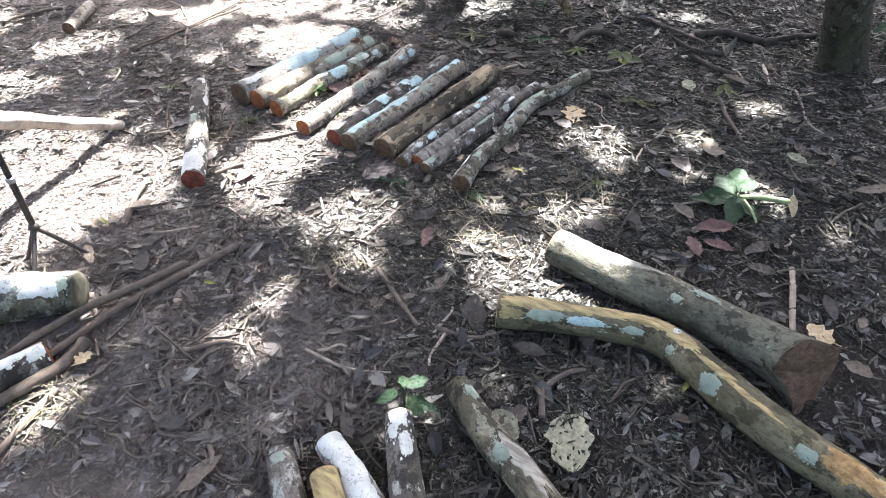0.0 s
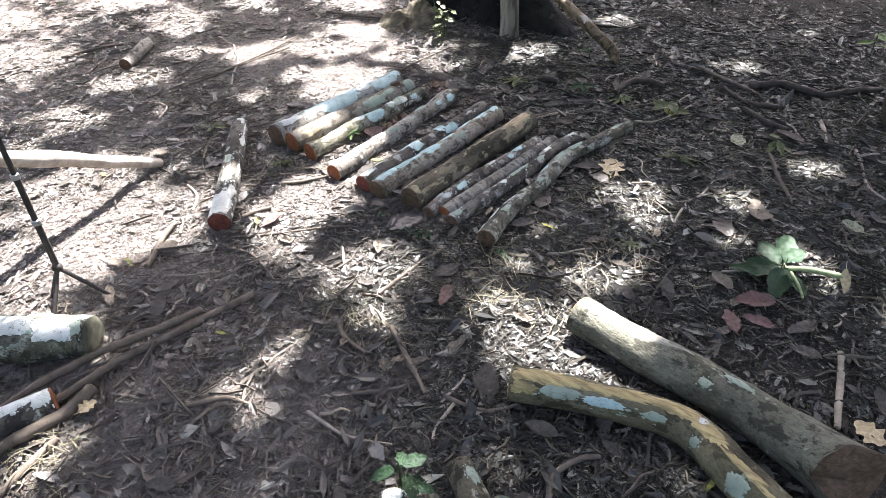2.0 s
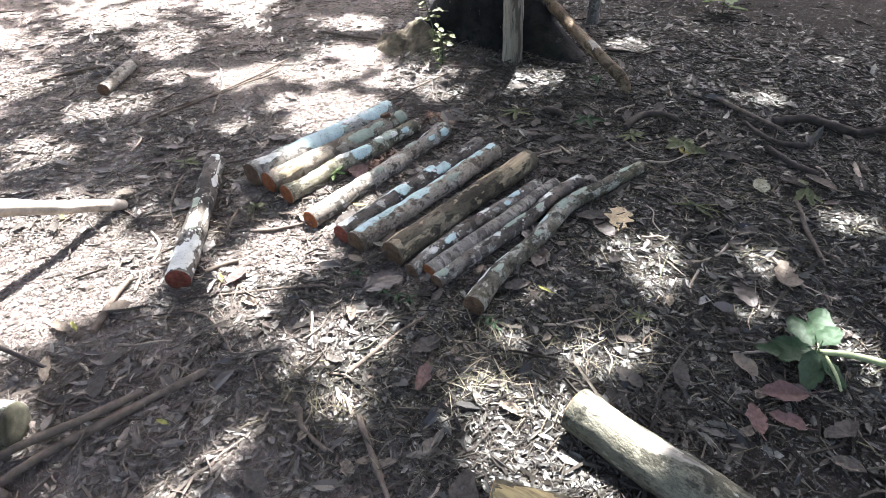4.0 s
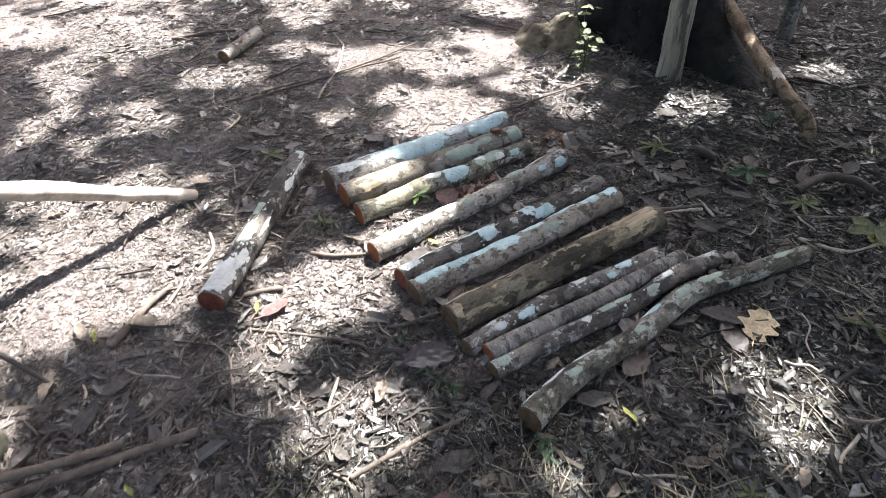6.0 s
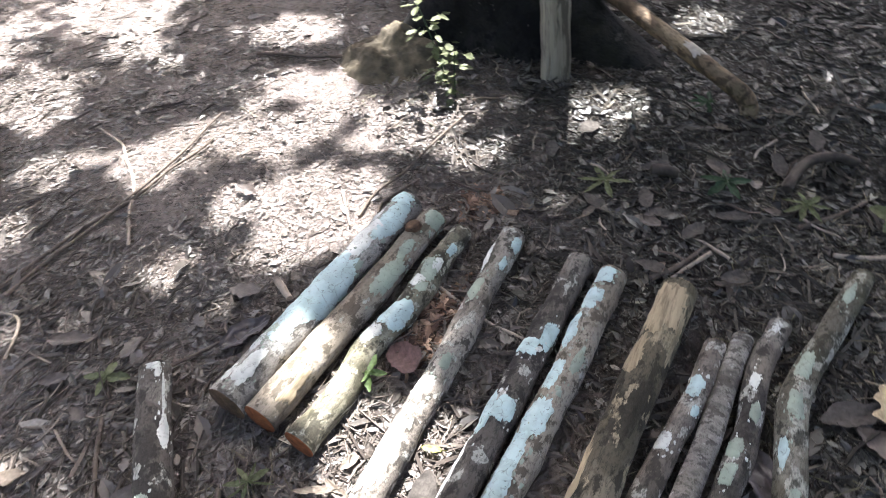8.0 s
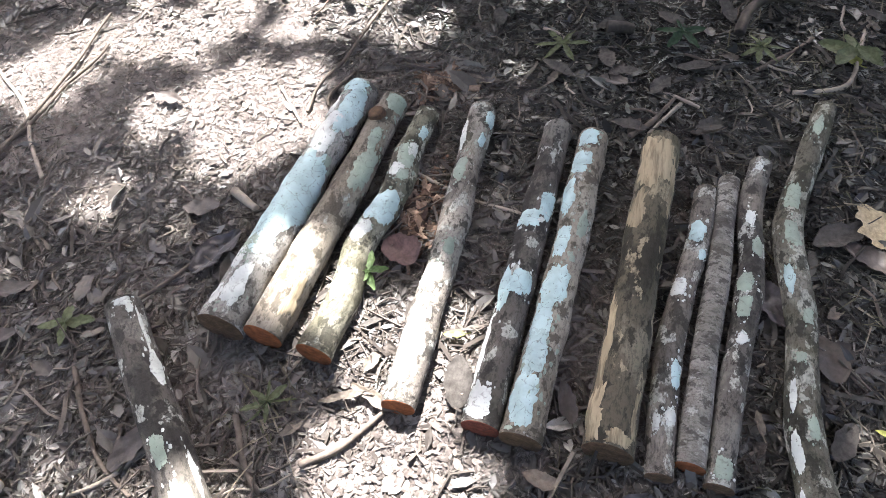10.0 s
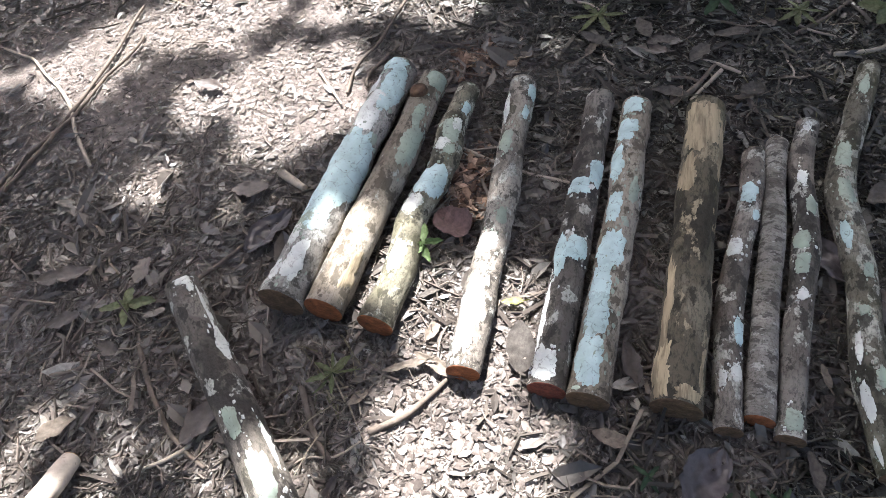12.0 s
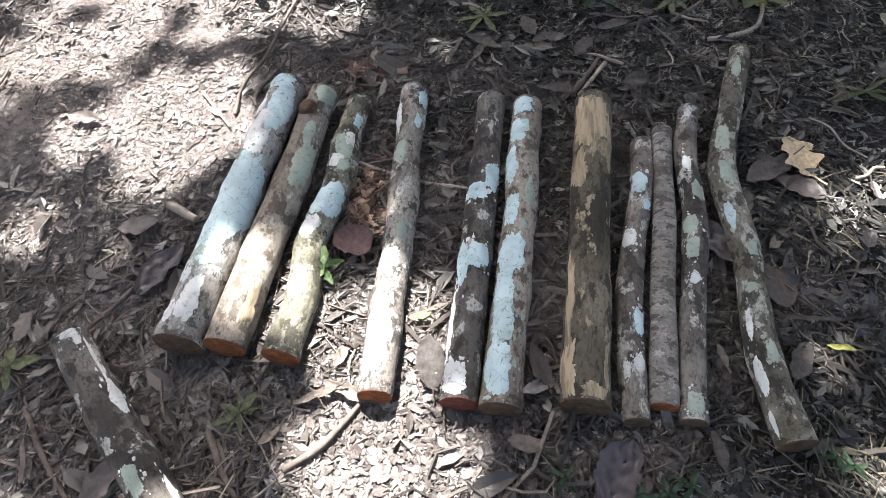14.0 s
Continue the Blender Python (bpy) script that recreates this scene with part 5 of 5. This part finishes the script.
def seedling(label, x, y, leaves, mat=None, lean=0.0, name="seedling", eaten=0.0):
    """A small plant: stem and single leaves. leaves: (height, reach, turn, length, width, droop)."""
    base = new(name, None)
    base.location = (x, y, ground_height(x, y))
    top = max(h for h, *_ in leaves)
    stem = Limb([(0, 0, -0.01), (lean * 0.4, 0, top * 0.5), (lean, 0, top)], [0.0032, 0.0028, 0.0018], 0.1, 5)
    v, f = stem.tube(10, 6)
    child("stem", mesh_of("stem", v, f, LEAF_GREEN), base)
    for k, (h, reach, turn, le, wi, droop) in enumerate(leaves):
        c = stem.centre(h / top)
        d = Vector((math.cos(radians(turn)), math.sin(radians(turn)), 0))
        lf = child("leaf", leaf_mesh("leaf", le, wi, mat or LEAF_GREEN, k + 3 + int(turn), 0.3, 0.04, *((22, 7) if eaten else (14, 4)), eaten), base)
        at = c + d * (reach + le / 2)
        lf.matrix_basis = pose(at.x, at.y, at.z - math.sin(radians(droop)) * le / 2, 0, 0, turn - 90) @ pose(0, 0, 0, -droop, rng.uniform(-20, 20), 0)
    return tagged(base, label, "plant")


plant = seedling("low dull green plant with broad leaves and a pale fleshy stalk", 1.965, 0.345, [(0.06, 0.01, 275, 0.14, 0.08, 18), (0.05, 0.01, 185, 0.11, 0.055, 5), (0.07, 0.02, 75, 0.13, 0.07, 5), (0.05, 0.0, 225, 0.12, 0.06, 5), (0.055, 0.02, 130, 0.14, 0.07, 0), (0.05, 0.03, 320, 0.11, 0.05, 12), (0.045, 0.06, 30, 0.10, 0.04, 8), (0.04, 0.10, 95, 0.15, 0.08, 2), (0.035, 0.05, 200, 0.12, 0.06, 4)])
for pts, r0, r1 in (([(0, 0, 0.055), (0.07, 0.03, 0.060), (0.13, 0.05, 0.058), (0.19, 0.07, 0.05)], 0.009, 0.012), ([(0.02, 0.02, 0.05), (0.07, -0.05, 0.045), (0.10, -0.10, 0.03)], 0.006, 0.004)):
    v, f = Limb(pts, [r0, r1], 0.1, 4, 20.0).tube(14, 9)
    child("stalk", mesh_of("stalk", v, f, STALK), plant, "pale cream-green fleshy stalk")
wilted = child("leaf", leaf_mesh("leaf", 0.09, 0.032, LEAF_YELLOW, 77, 0.4), plant, "wilted yellow leaf")
wilted.matrix_basis = pose(0.205, 0.055, 0.045, -40, 10, 190)
seedling("green seedling with small glossy leaves beside a small heap of logs", 1.335, -1.125, [(0.09, 0.01, 215, 0.075, 0.042, 25), (0.12, 0.01, 60, 0.07, 0.04, 10), (0.11, 0.02, 340, 0.07, 0.04, 35), (0.08, 0.02, 20, 0.06, 0.035, 45), (0.10, 0.01, 120, 0.06, 0.035, 20), (0.06, 0.03, 190, 0.06, 0.03, 20), (0.07, 0.05, 10, 0.05, 0.03, 10), (0.05, 0.03, 280, 0.05, 0.03, 20)], eaten=0.45)
seedling("tiny bright green seedling between two logs", -0.165, 0.345, [(0.05, 0.0, 200, 0.065, 0.024, 0), (0.055, 0.0, 100, 0.065, 0.022, 0), (0.045, 0.0, 300, 0.055, 0.020, 10), (0.055, 0.0, 20, 0.055, 0.020, 5), (0.05, 0.0, 250, 0.05, 0.02, 0)], LEAF_FRESH)
seedling("small green sprout on the litter", -0.30, -0.05, [(0.03, 0.0, 210, 0.07, 0.018, 5), (0.03, 0.0, 160, 0.06, 0.016, 5), (0.035, 0.0, 60, 0.06, 0.018, 5), (0.025, 0.0, 280, 0.05, 0.016, 10), (0.03, 0.0, 110, 0.06, 0.010, 8), (0.02, 0.0, 240, 0.07, 0.008, 0), (0.03, 0.0, 20, 0.07, 0.008, 5)], SPROUT, name="sprout")
seedling("small dull green sprout on the litter", -0.94, 0.035, [(0.03, 0.0, 20, 0.08, 0.032, 5), (0.03, 0.0, 110, 0.06, 0.026, 5), (0.03, 0.0, 200, 0.08, 0.030, 5), (0.03, 0.0, 290, 0.07, 0.028, 5)], SPROUT, name="sprout")
seedling("green fern-like sprout behind the row of logs", 0.86, 1.50, [(0.04, 0.0, a, 0.08, 0.022, 10) for a in (10, 60, 110, 165, 215, 260, 310)], SPROUT, name="sprout")
seedling("green sprout behind the row of logs", 0.60, 1.52, [(0.05, 0.0, a, 0.09, 0.03, 10) for a in (30, 100, 170, 240, 310)], name="sprout")
climber = random.Random(17)
for x, y, lean, tall in ((-0.66, 1.85, -0.10, 0.40), (-0.60, 1.80, 0.02, 0.24), (-0.70, 1.92, -0.04, 0.30)):
    seedling("thin climbing plant with small sunlit leaves beside a stump", x, y, [(climber.uniform(0.03, tall), climber.uniform(0.0, 0.09), climber.uniform(0, 360), climber.uniform(0.03, 0.065), climber.uniform(0.022, 0.045), climber.uniform(-10, 45)) for _ in range(17)], SPROUT, lean=lean)
seedling("leafy plant at the foot of a tree trunk", 2.40, 2.10, [(0.10 + 0.05 * k, 0.03, 67 * k + 30, 0.14, 0.06, 15) for k in range(9)], lean=0.05)
seedling("leafy plant beside a dark tree trunk", 2.42, 2.42, [(0.12 + 0.05 * k, 0.03, 61 * k, 0.15, 0.06, 10) for k in range(8)], lean=0.1)
seedling("sunlit bright green seedling among dark litter", 1.93, 2.95, [(0.10, 0.01, 200, 0.09, 0.05, 10), (0.13, 0.01, 80, 0.09, 0.05, 5), (0.16, 0.02, 300, 0.08, 0.045, 15), (0.08, 0.02, 20, 0.07, 0.04, 10)], LEAF_FRESH)
seedling("low broad-leaved green plant far behind the row of logs", 0.62, 3.75, [(0.06 + 0.015 * k, 0.02, 75 * k, 0.16, 0.07, 5) for k in range(8)], LEAF_FRESH)
seedling("wilted grey-green sprig among pale fallen leaves", 1.715, 1.40, [(0.05, 0.01, 115, 0.09, 0.04, 15), (0.05, 0.01, 300, 0.10, 0.04, 20), (0.04, 0.01, 260, 0.09, 0.035, 20), (0.03, 0.02, 330, 0.08, 0.03, 10)], SPROUT, name="sprig")
seedling("star-shaped sprout of narrow green leaves behind the row of logs", 0.20, 1.42, [(0.03, 0.0, a, 0.10, 0.022, 6) for a in (15, 70, 130, 190, 240, 300)], SPROUT, name="sprout")
seedling("small green sprout in dry grass", 1.44, 0.21, [(0.04, 0.0, a, 0.05, 0.010, -5) for a in (0, 50, 110, 170, 230, 290)], SPROUT, name="sprout")
seedling("small tuft of green leaves at the foot of a root", 0.46, 1.93, [(0.05, 0.0, a, 0.08, 0.02, 0) for a in (100, 150, 190, 230, 280)], name="sprout")

seedling("pale green lobed leaves on the litter behind the row of logs", 1.14, 1.50, [(0.04 + 0.01 * k, 0.01, 72 * k + 20, 0.10, 0.05, 8) for k in range(5)], SPROUT)
seedling("dull green sprout behind the longest log", 1.36, 1.02, [(0.03, 0.0, a, 0.11, 0.016, 4) for a in (5, 40, 150, 200, 330)], SPROUT, name="sprout")

for x, y in ((0.45, -0.155), (0.60, -0.18), (0.665, -0.17), (0.71, -0.155), (1.01, -0.075), (1.04, -0.09)):
    seedling("tiny dull green sprout at the sawn ends of logs", x, y, [(0.02 + 0.006 * k, 0.0, 97 * k + 700 * x, 0.036, 0.011, 8) for k in range(4)], name="sprout")


def strew(count, spots, seed, bare=0.07):
    """Places for loose pieces, in drifts and thinner on the trampled side; each spot: a centre, spread and share. bare: the share left on trodden clay."""
    g = np.random.default_rng(seed)
    share = np.array([s[4] for s in spots], float)
    xs, ys = [], []
    while len(xs) < count:
        pick = g.choice(len(spots), count, p=share / share.sum())
        c = np.array([s[:4] for s in spots])[pick]
        x, y = c[:, 0] + g.normal(0, 1, count) * c[:, 2], c[:, 1] + g.normal(0, 1, count) * c[:, 3]
        drift = np.array([noise.noise(Vector((a * 2.6, b * 2.6, 5.0))) + 0.6 * noise.noise(Vector((a * 7.0, b * 7.0, 2.0))) for a, b in zip(x, y)])
        trodden = np.min([np.hypot((x - a) / r, (y - b) / r) for a, b, r in TRODDEN], 0)
        keep = np.clip(bare + (1 - bare) * (trodden - 0.45) / 0.8, bare, 1.0) * np.clip(0.75 + 1.1 * drift, 0.25, 1.0) * np.clip(0.75 + 0.25 * (x + 1.0) / 1.3, 0.75, 1.0)
        ok = g.uniform(0, 1, count) < keep
        xs += list(x[ok])
        ys += list(y[ok])
    return g, np.array(xs[:count]), np.array(ys[:count])


def rotated(g, n, tilt):
    """Random turns about z with a small tilt, as n matrices."""
    a, p, r = g.uniform(0, 2 * np.pi, n), g.normal(0, tilt, n), g.normal(0, tilt, n)
    ca, sa, cp, sp, cr, sr = np.cos(a), np.sin(a), np.cos(p), np.sin(p), np.cos(r), np.sin(r)
    return np.stack([np.stack([ca * cr - sa * sp * sr, -sa * cp, ca * sr + sa * sp * cr], -1),
                     np.stack([sa * cr + ca * sp * sr, ca * cp, sa * sr - ca * sp * cr], -1),
                     np.stack([-cp * sr, sp, cp * cr], -1)], 1)


def loose(name, label, category, mat, shapes, faces, x, y, turns, lift):
    """Joins many small pieces into one mesh lying on the ground."""
    n, k = shapes.shape[:2]
    z = np.array([ground_height(a, b) for a, b in zip(x, y)]) + lift
    pts = np.einsum("nij,nkj->nki", turns, shapes) + np.stack([x, y, z], -1)[:, None]
    low = pts[:, :, 2].min(1) - (z - lift)
    pts[:, :, 2] -= np.minimum(low, 0)[:, None] * 0.7
    allf = (np.array(faces)[None] + (np.arange(n) * k)[:, None, None]).reshape(-1, len(faces[0]))
    me = bpy.data.meshes.new(name)
    me.from_pydata(pts.reshape(-1, 3), [], allf)
    me.materials.append(mat)
    me.update()
    return tagged(new(name, me), label, category, kind="stuff")


NEAR = [(0.6, -0.3, 1.0, 0.9, 1.0), (1.5, 0.2, 0.8, 0.9, 0.8), (0.4, 1.4, 0.9, 0.6, 0.5), (1.2, -1.2, 0.7, 0.5, 0.45)]
WIDE = [(-0.8, 0.1, 0.6, 0.55, 0.8), (-0.6, 0.6, 1.6, 1.4, 1.0), (1.6, 1.2, 1.3, 1.3, 0.9), (-2.6, 0.7, 1.2, 1.0, 1.1), (0.2, 2.6, 1.5, 0.8, 0.7), (1.5, 2.3, 0.9, 0.6, 0.5)]


def leaf_pieces(count, spots, seed, lengths, ratio, lift):
    g, x, y = strew(count, spots, seed)
    le = np.clip(g.lognormal(np.log(lengths), 0.38, count), 0.012, 0.14)
    wi = le * g.uniform(*ratio, count)
    curl, bend = g.normal(0.12, 0.25, count), g.normal(0, 0.22, count)
    rows = [(-0.5, 0.0), (-0.17, 0.9), (0.2, 0.8), (0.5, 0.0)]
    pts = []
    for v, w in rows:
        side = (0,) if w == 0 else (-1, 0, 1)
        for q in side:
            skew = g.uniform(0.75, 1.15, count)
            pts.append(np.stack([q * w * wi / 2 * skew, v * le, abs(q) * curl * wi * 0.5 + bend * le * (v * v)], -1))
    shapes = np.stack(pts, 1)
    faces = [(0, 2, 1), (0, 3, 2), (1, 2, 5), (1, 5, 4), (2, 3, 6), (2, 6, 5), (4, 5, 7), (5, 6, 7)]
    return g, x, y, shapes, faces, g.uniform(0.0, lift, count)


for count, spots, seed, lengths, ratio, lift, tilt in ((32000, NEAR, 1, 0.028, (0.17, 0.50), 0.011, 0.20), (44000, WIDE, 2, 0.027, (0.18, 0.52), 0.008, 0.17), (12000, [(0.0, 0.5, 3.2, 3.2, 1.0)], 15, 0.04, (0.2, 0.5), 0.010, 0.18), (16000, [(-2.2, -0.1, 1.1, 0.7, 1.0), (-1.2, -0.9, 0.5, 0.5, 0.5)], 16, 0.026, (0.2, 0.5), 0.010, 0.20), (9000, NEAR + WIDE, 3, 0.048, (0.22, 0.5), 0.016, 0.22), (14000, NEAR + WIDE, 8, 0.013, (0.25, 0.8), 0.008, 0.2)):
    g, x, y, shapes, faces, z = leaf_pieces(count, spots, seed, lengths, ratio, lift)
    loose("leaf_litter", "dense grey-brown litter of dry leaves on soil", "leaf litter", LITTER, shapes, faces, x, y, rotated(g, count, tilt), z)

for count, spots, seed, lengths, thick in ((18000, NEAR, 4, 0.038, 0.0018), (15000, WIDE, 5, 0.042, 0.0021), (3400, NEAR + WIDE, 6, 0.085, 0.0040)):
    g, x, y = strew(count, spots, seed)
    le = np.clip(g.lognormal(np.log(lengths), 0.5, count), 0.015, 0.30)
    r = thick * g.uniform(0.6, 1.6, count)
    bend = g.normal(0, 0.13, (count, 2))
    pts = []
    for v in (-0.5, 0.0, 0.5):
        for q in range(3):
            w = 2 * math.pi * q / 3
            pts.append(np.stack([np.cos(w) * r + bend[:, 0] * le * (v * v * 4), np.full(count, v) * le, np.sin(w) * r + bend[:, 1] * le * 0.3 * (v * v * 4)], -1))
    faces = [(i * 3 + j, i * 3 + (j + 1) % 3, i * 3 + 3 + (j + 1) % 3, i * 3 + 3 + j) for i in range(2) for j in range(3)]
    loose("twig_litter", "fine broken twigs and shreds among the leaves", "twigs", TWIGS, np.stack(pts, 1), faces, x, y, rotated(g, count, 0.12), g.uniform(0.002, 0.02, count))

# crumbled leaf shreds and fibres
for count, spots, seed in ((70000, NEAR, 12), (120000, WIDE, 13), (14000, [(-0.6, -0.8, 0.4, 0.35, 1.0), (-1.0, 1.1, 0.5, 0.35, 0.6)], 18)):
    g, x, y = strew(count, spots, seed, 0.32)
    le = np.clip(g.lognormal(np.log(0.016), 0.45, count), 0.006, 0.05)
    wi = g.uniform(0.0012, 0.0038, count)
    bend, lean = g.normal(0, 0.15, count) * le, g.normal(0, 0.12, count) * le
    shapes = np.stack([np.stack([q * wi + bend * v * v * 4, v * le, lean * v * v * 4 + 0.3 * wi * q], -1) for v in (-0.5, 0.0, 0.5) for q in (-0.5, 0.5)], 1)
    loose("leaf_shreds", "fine crumbled leaf shreds and fibres over the soil", "leaf litter", SHREDS, shapes, [(0, 1, 3, 2), (2, 3, 5, 4)], x, y, rotated(g, count, 0.18), g.uniform(0.001, 0.010, count))

# flakes of old leaf trodden flat into the clay and caked with it
CAKED = island_material("caked_flakes", [(0.0, (0.06, 0.049, 0.042)), (0.3, (0.155, 0.130, 0.114)), (0.8, (0.29, 0.246, 0.216)), (1.0, (0.40, 0.345, 0.305))], 0.85, 0.0, 0.2)
for count, x0, y0, sx, sy, seed in ((2000, 0.03, -0.22, 0.16, 0.20, 51), (2400, -1.0, 1.1, 0.42, 0.30, 52), (2600, -0.66, -0.80, 0.33, 0.28, 53)):
    g = np.random.default_rng(seed)
    x, y = x0 + g.normal(0, sx, count), y0 + g.normal(0, sy, count)
    le = np.clip(g.lognormal(np.log(0.021), 0.4, count), 0.008, 0.055)
    wi = le * g.uniform(0.22, 0.7, count)
    rim = [(0.5, 0.0), (0.28, 0.42), (-0.2, 0.5), (-0.5, 0.1), (-0.3, -0.4), (0.15, -0.5)]
    pts = [np.stack([b * wi * g.uniform(0.7, 1.2, count), a * le * g.uniform(0.75, 1.15, count), g.normal(0.0, 0.0012, count)], -1) for a, b in rim]
    pts.append(np.stack([np.zeros(count), np.zeros(count), np.full(count, 0.0018)], -1))
    loose("caked_flakes", "pale clay-caked flakes of trodden leaf on the soil", "leaf litter", CAKED, np.stack(pts, 1), [(6, (q + 1) % 6, q) for q in range(6)], x, y, rotated(g, count, 0.10), g.uniform(0.001, 0.006, count))

# crumbs and clods of trodden soil
count = 12000
g, x, y = strew(count, [(-0.7, -0.1, 0.8, 0.7, 1.0), (-0.3, 0.7, 0.9, 0.7, 0.6), (0.1, -0.4, 0.4, 0.35, 0.5), (-2.0, 0.8, 1.0, 0.8, 0.6)], 14)
size = np.clip(g.lognormal(np.log(0.0045), 0.5, count), 0.002, 0.016)
cube = np.array([(-1, -1, -0.7), (1, -1, -0.7), (1, 1, -0.7), (-1, 1, -0.7), (-0.7, -0.7, 0.6), (0.7, -0.7, 0.6), (0.7, 0.7, 0.6), (-0.7, 0.7, 0.6)])
shapes = (cube[None] + g.normal(0, 0.28, (count, 8, 3))) * size[:, None, None] * np.array([1.25, 1.0, 0.6])
loose("soil_crumbs", "small brown crumbs and clods of trodden soil", "soil", SOIL, shapes, [(4, 5, 6, 7), (0, 1, 5, 4), (1, 2, 6, 5), (2, 3, 7, 6), (3, 0, 4, 7)], x, y, rotated(g, count, 0.15), np.full(count, 0.0))

# dry grass in a few thin tufts
count = 1000
g, x, y = strew(count, [(1.05, -0.15, 0.12, 0.10, 1.0), (1.25, 0.55, 0.16, 0.10, 0.5), (0.75, -0.65, 0.12, 0.08, 0.6), (1.4, 0.1, 0.1, 0.1, 0.5), (-0.95, 1.75, 0.2, 0.12, 0.8), (0.35, -1.62, 0.12, 0.08, 0.8), (1.45, 1.15, 0.25, 0.15, 0.8), (-1.45, 1.0, 0.2, 0.2, 0.8), (1.15, -0.3, 0.12, 0.08, 0.6), (0.95, 1.75, 0.2, 0.15, 0.4), (1.4, 0.4, 0.45, 0.4, 2.0), (1.1, 1.35, 0.4, 0.3, 1.5), (1.9, 0.9, 0.4, 0.5, 1.0), (-0.28, -0.08, 0.06, 0.05, 0.5)], 7)
le, wi = g.uniform(0.04, 0.13, count), g.uniform(0.0015, 0.003, count)
lift_tip = g.uniform(0.05, 0.45, count)
shapes = np.stack([np.stack([q * wi * (1 - v * 0.8), v * le, lift_tip * le * v * (1.4 - v)], -1) for v in (0.0, 0.5, 1.0) for q in (-1, 1)], 1)
loose("grass", "thin dry yellowish grass blades on the litter", "grass", GRASS, shapes, [(0, 1, 3, 2), (2, 3, 5, 4)], x, y, rotated(g, count, 0.1), np.full(count, 0.012))

# rusty crumbs of rotten wood between and behind the logs
RUST_CRUMBS = island_material("rotten_wood", [(0.0, (0.06, 0.035, 0.024)), (0.6, (0.19, 0.115, 0.075)), (1.0, (0.40, 0.28, 0.20))], 0.75)
for count, x0, y0, sx, sy, seed in ((420, -0.10, 0.60, 0.035, 0.075, 41), (260, -0.19, 1.20, 0.05, 0.04, 42)):
    g = np.random.default_rng(seed)
    x, y = x0 + g.normal(0, sx, count), y0 + g.normal(0, sy, count)
    size = np.clip(g.lognormal(np.log(0.0055), 0.45, count), 0.002, 0.014)
    shapes = (cube[None] + g.normal(0, 0.35, (count, 8, 3))) * size[:, None, None] * np.array([1.9, 0.8, 0.4])
    loose("rotten_wood", "rusty brown crumbs of rotten wood on the litter", "wood crumbs", RUST_CRUMBS, shapes, [(4, 5, 6, 7), (0, 1, 5, 4), (1, 2, 6, 5), (2, 3, 7, 6), (3, 0, 4, 7)], x, y, rotated(g, count, 0.3), g.uniform(0.004, 0.016, count))
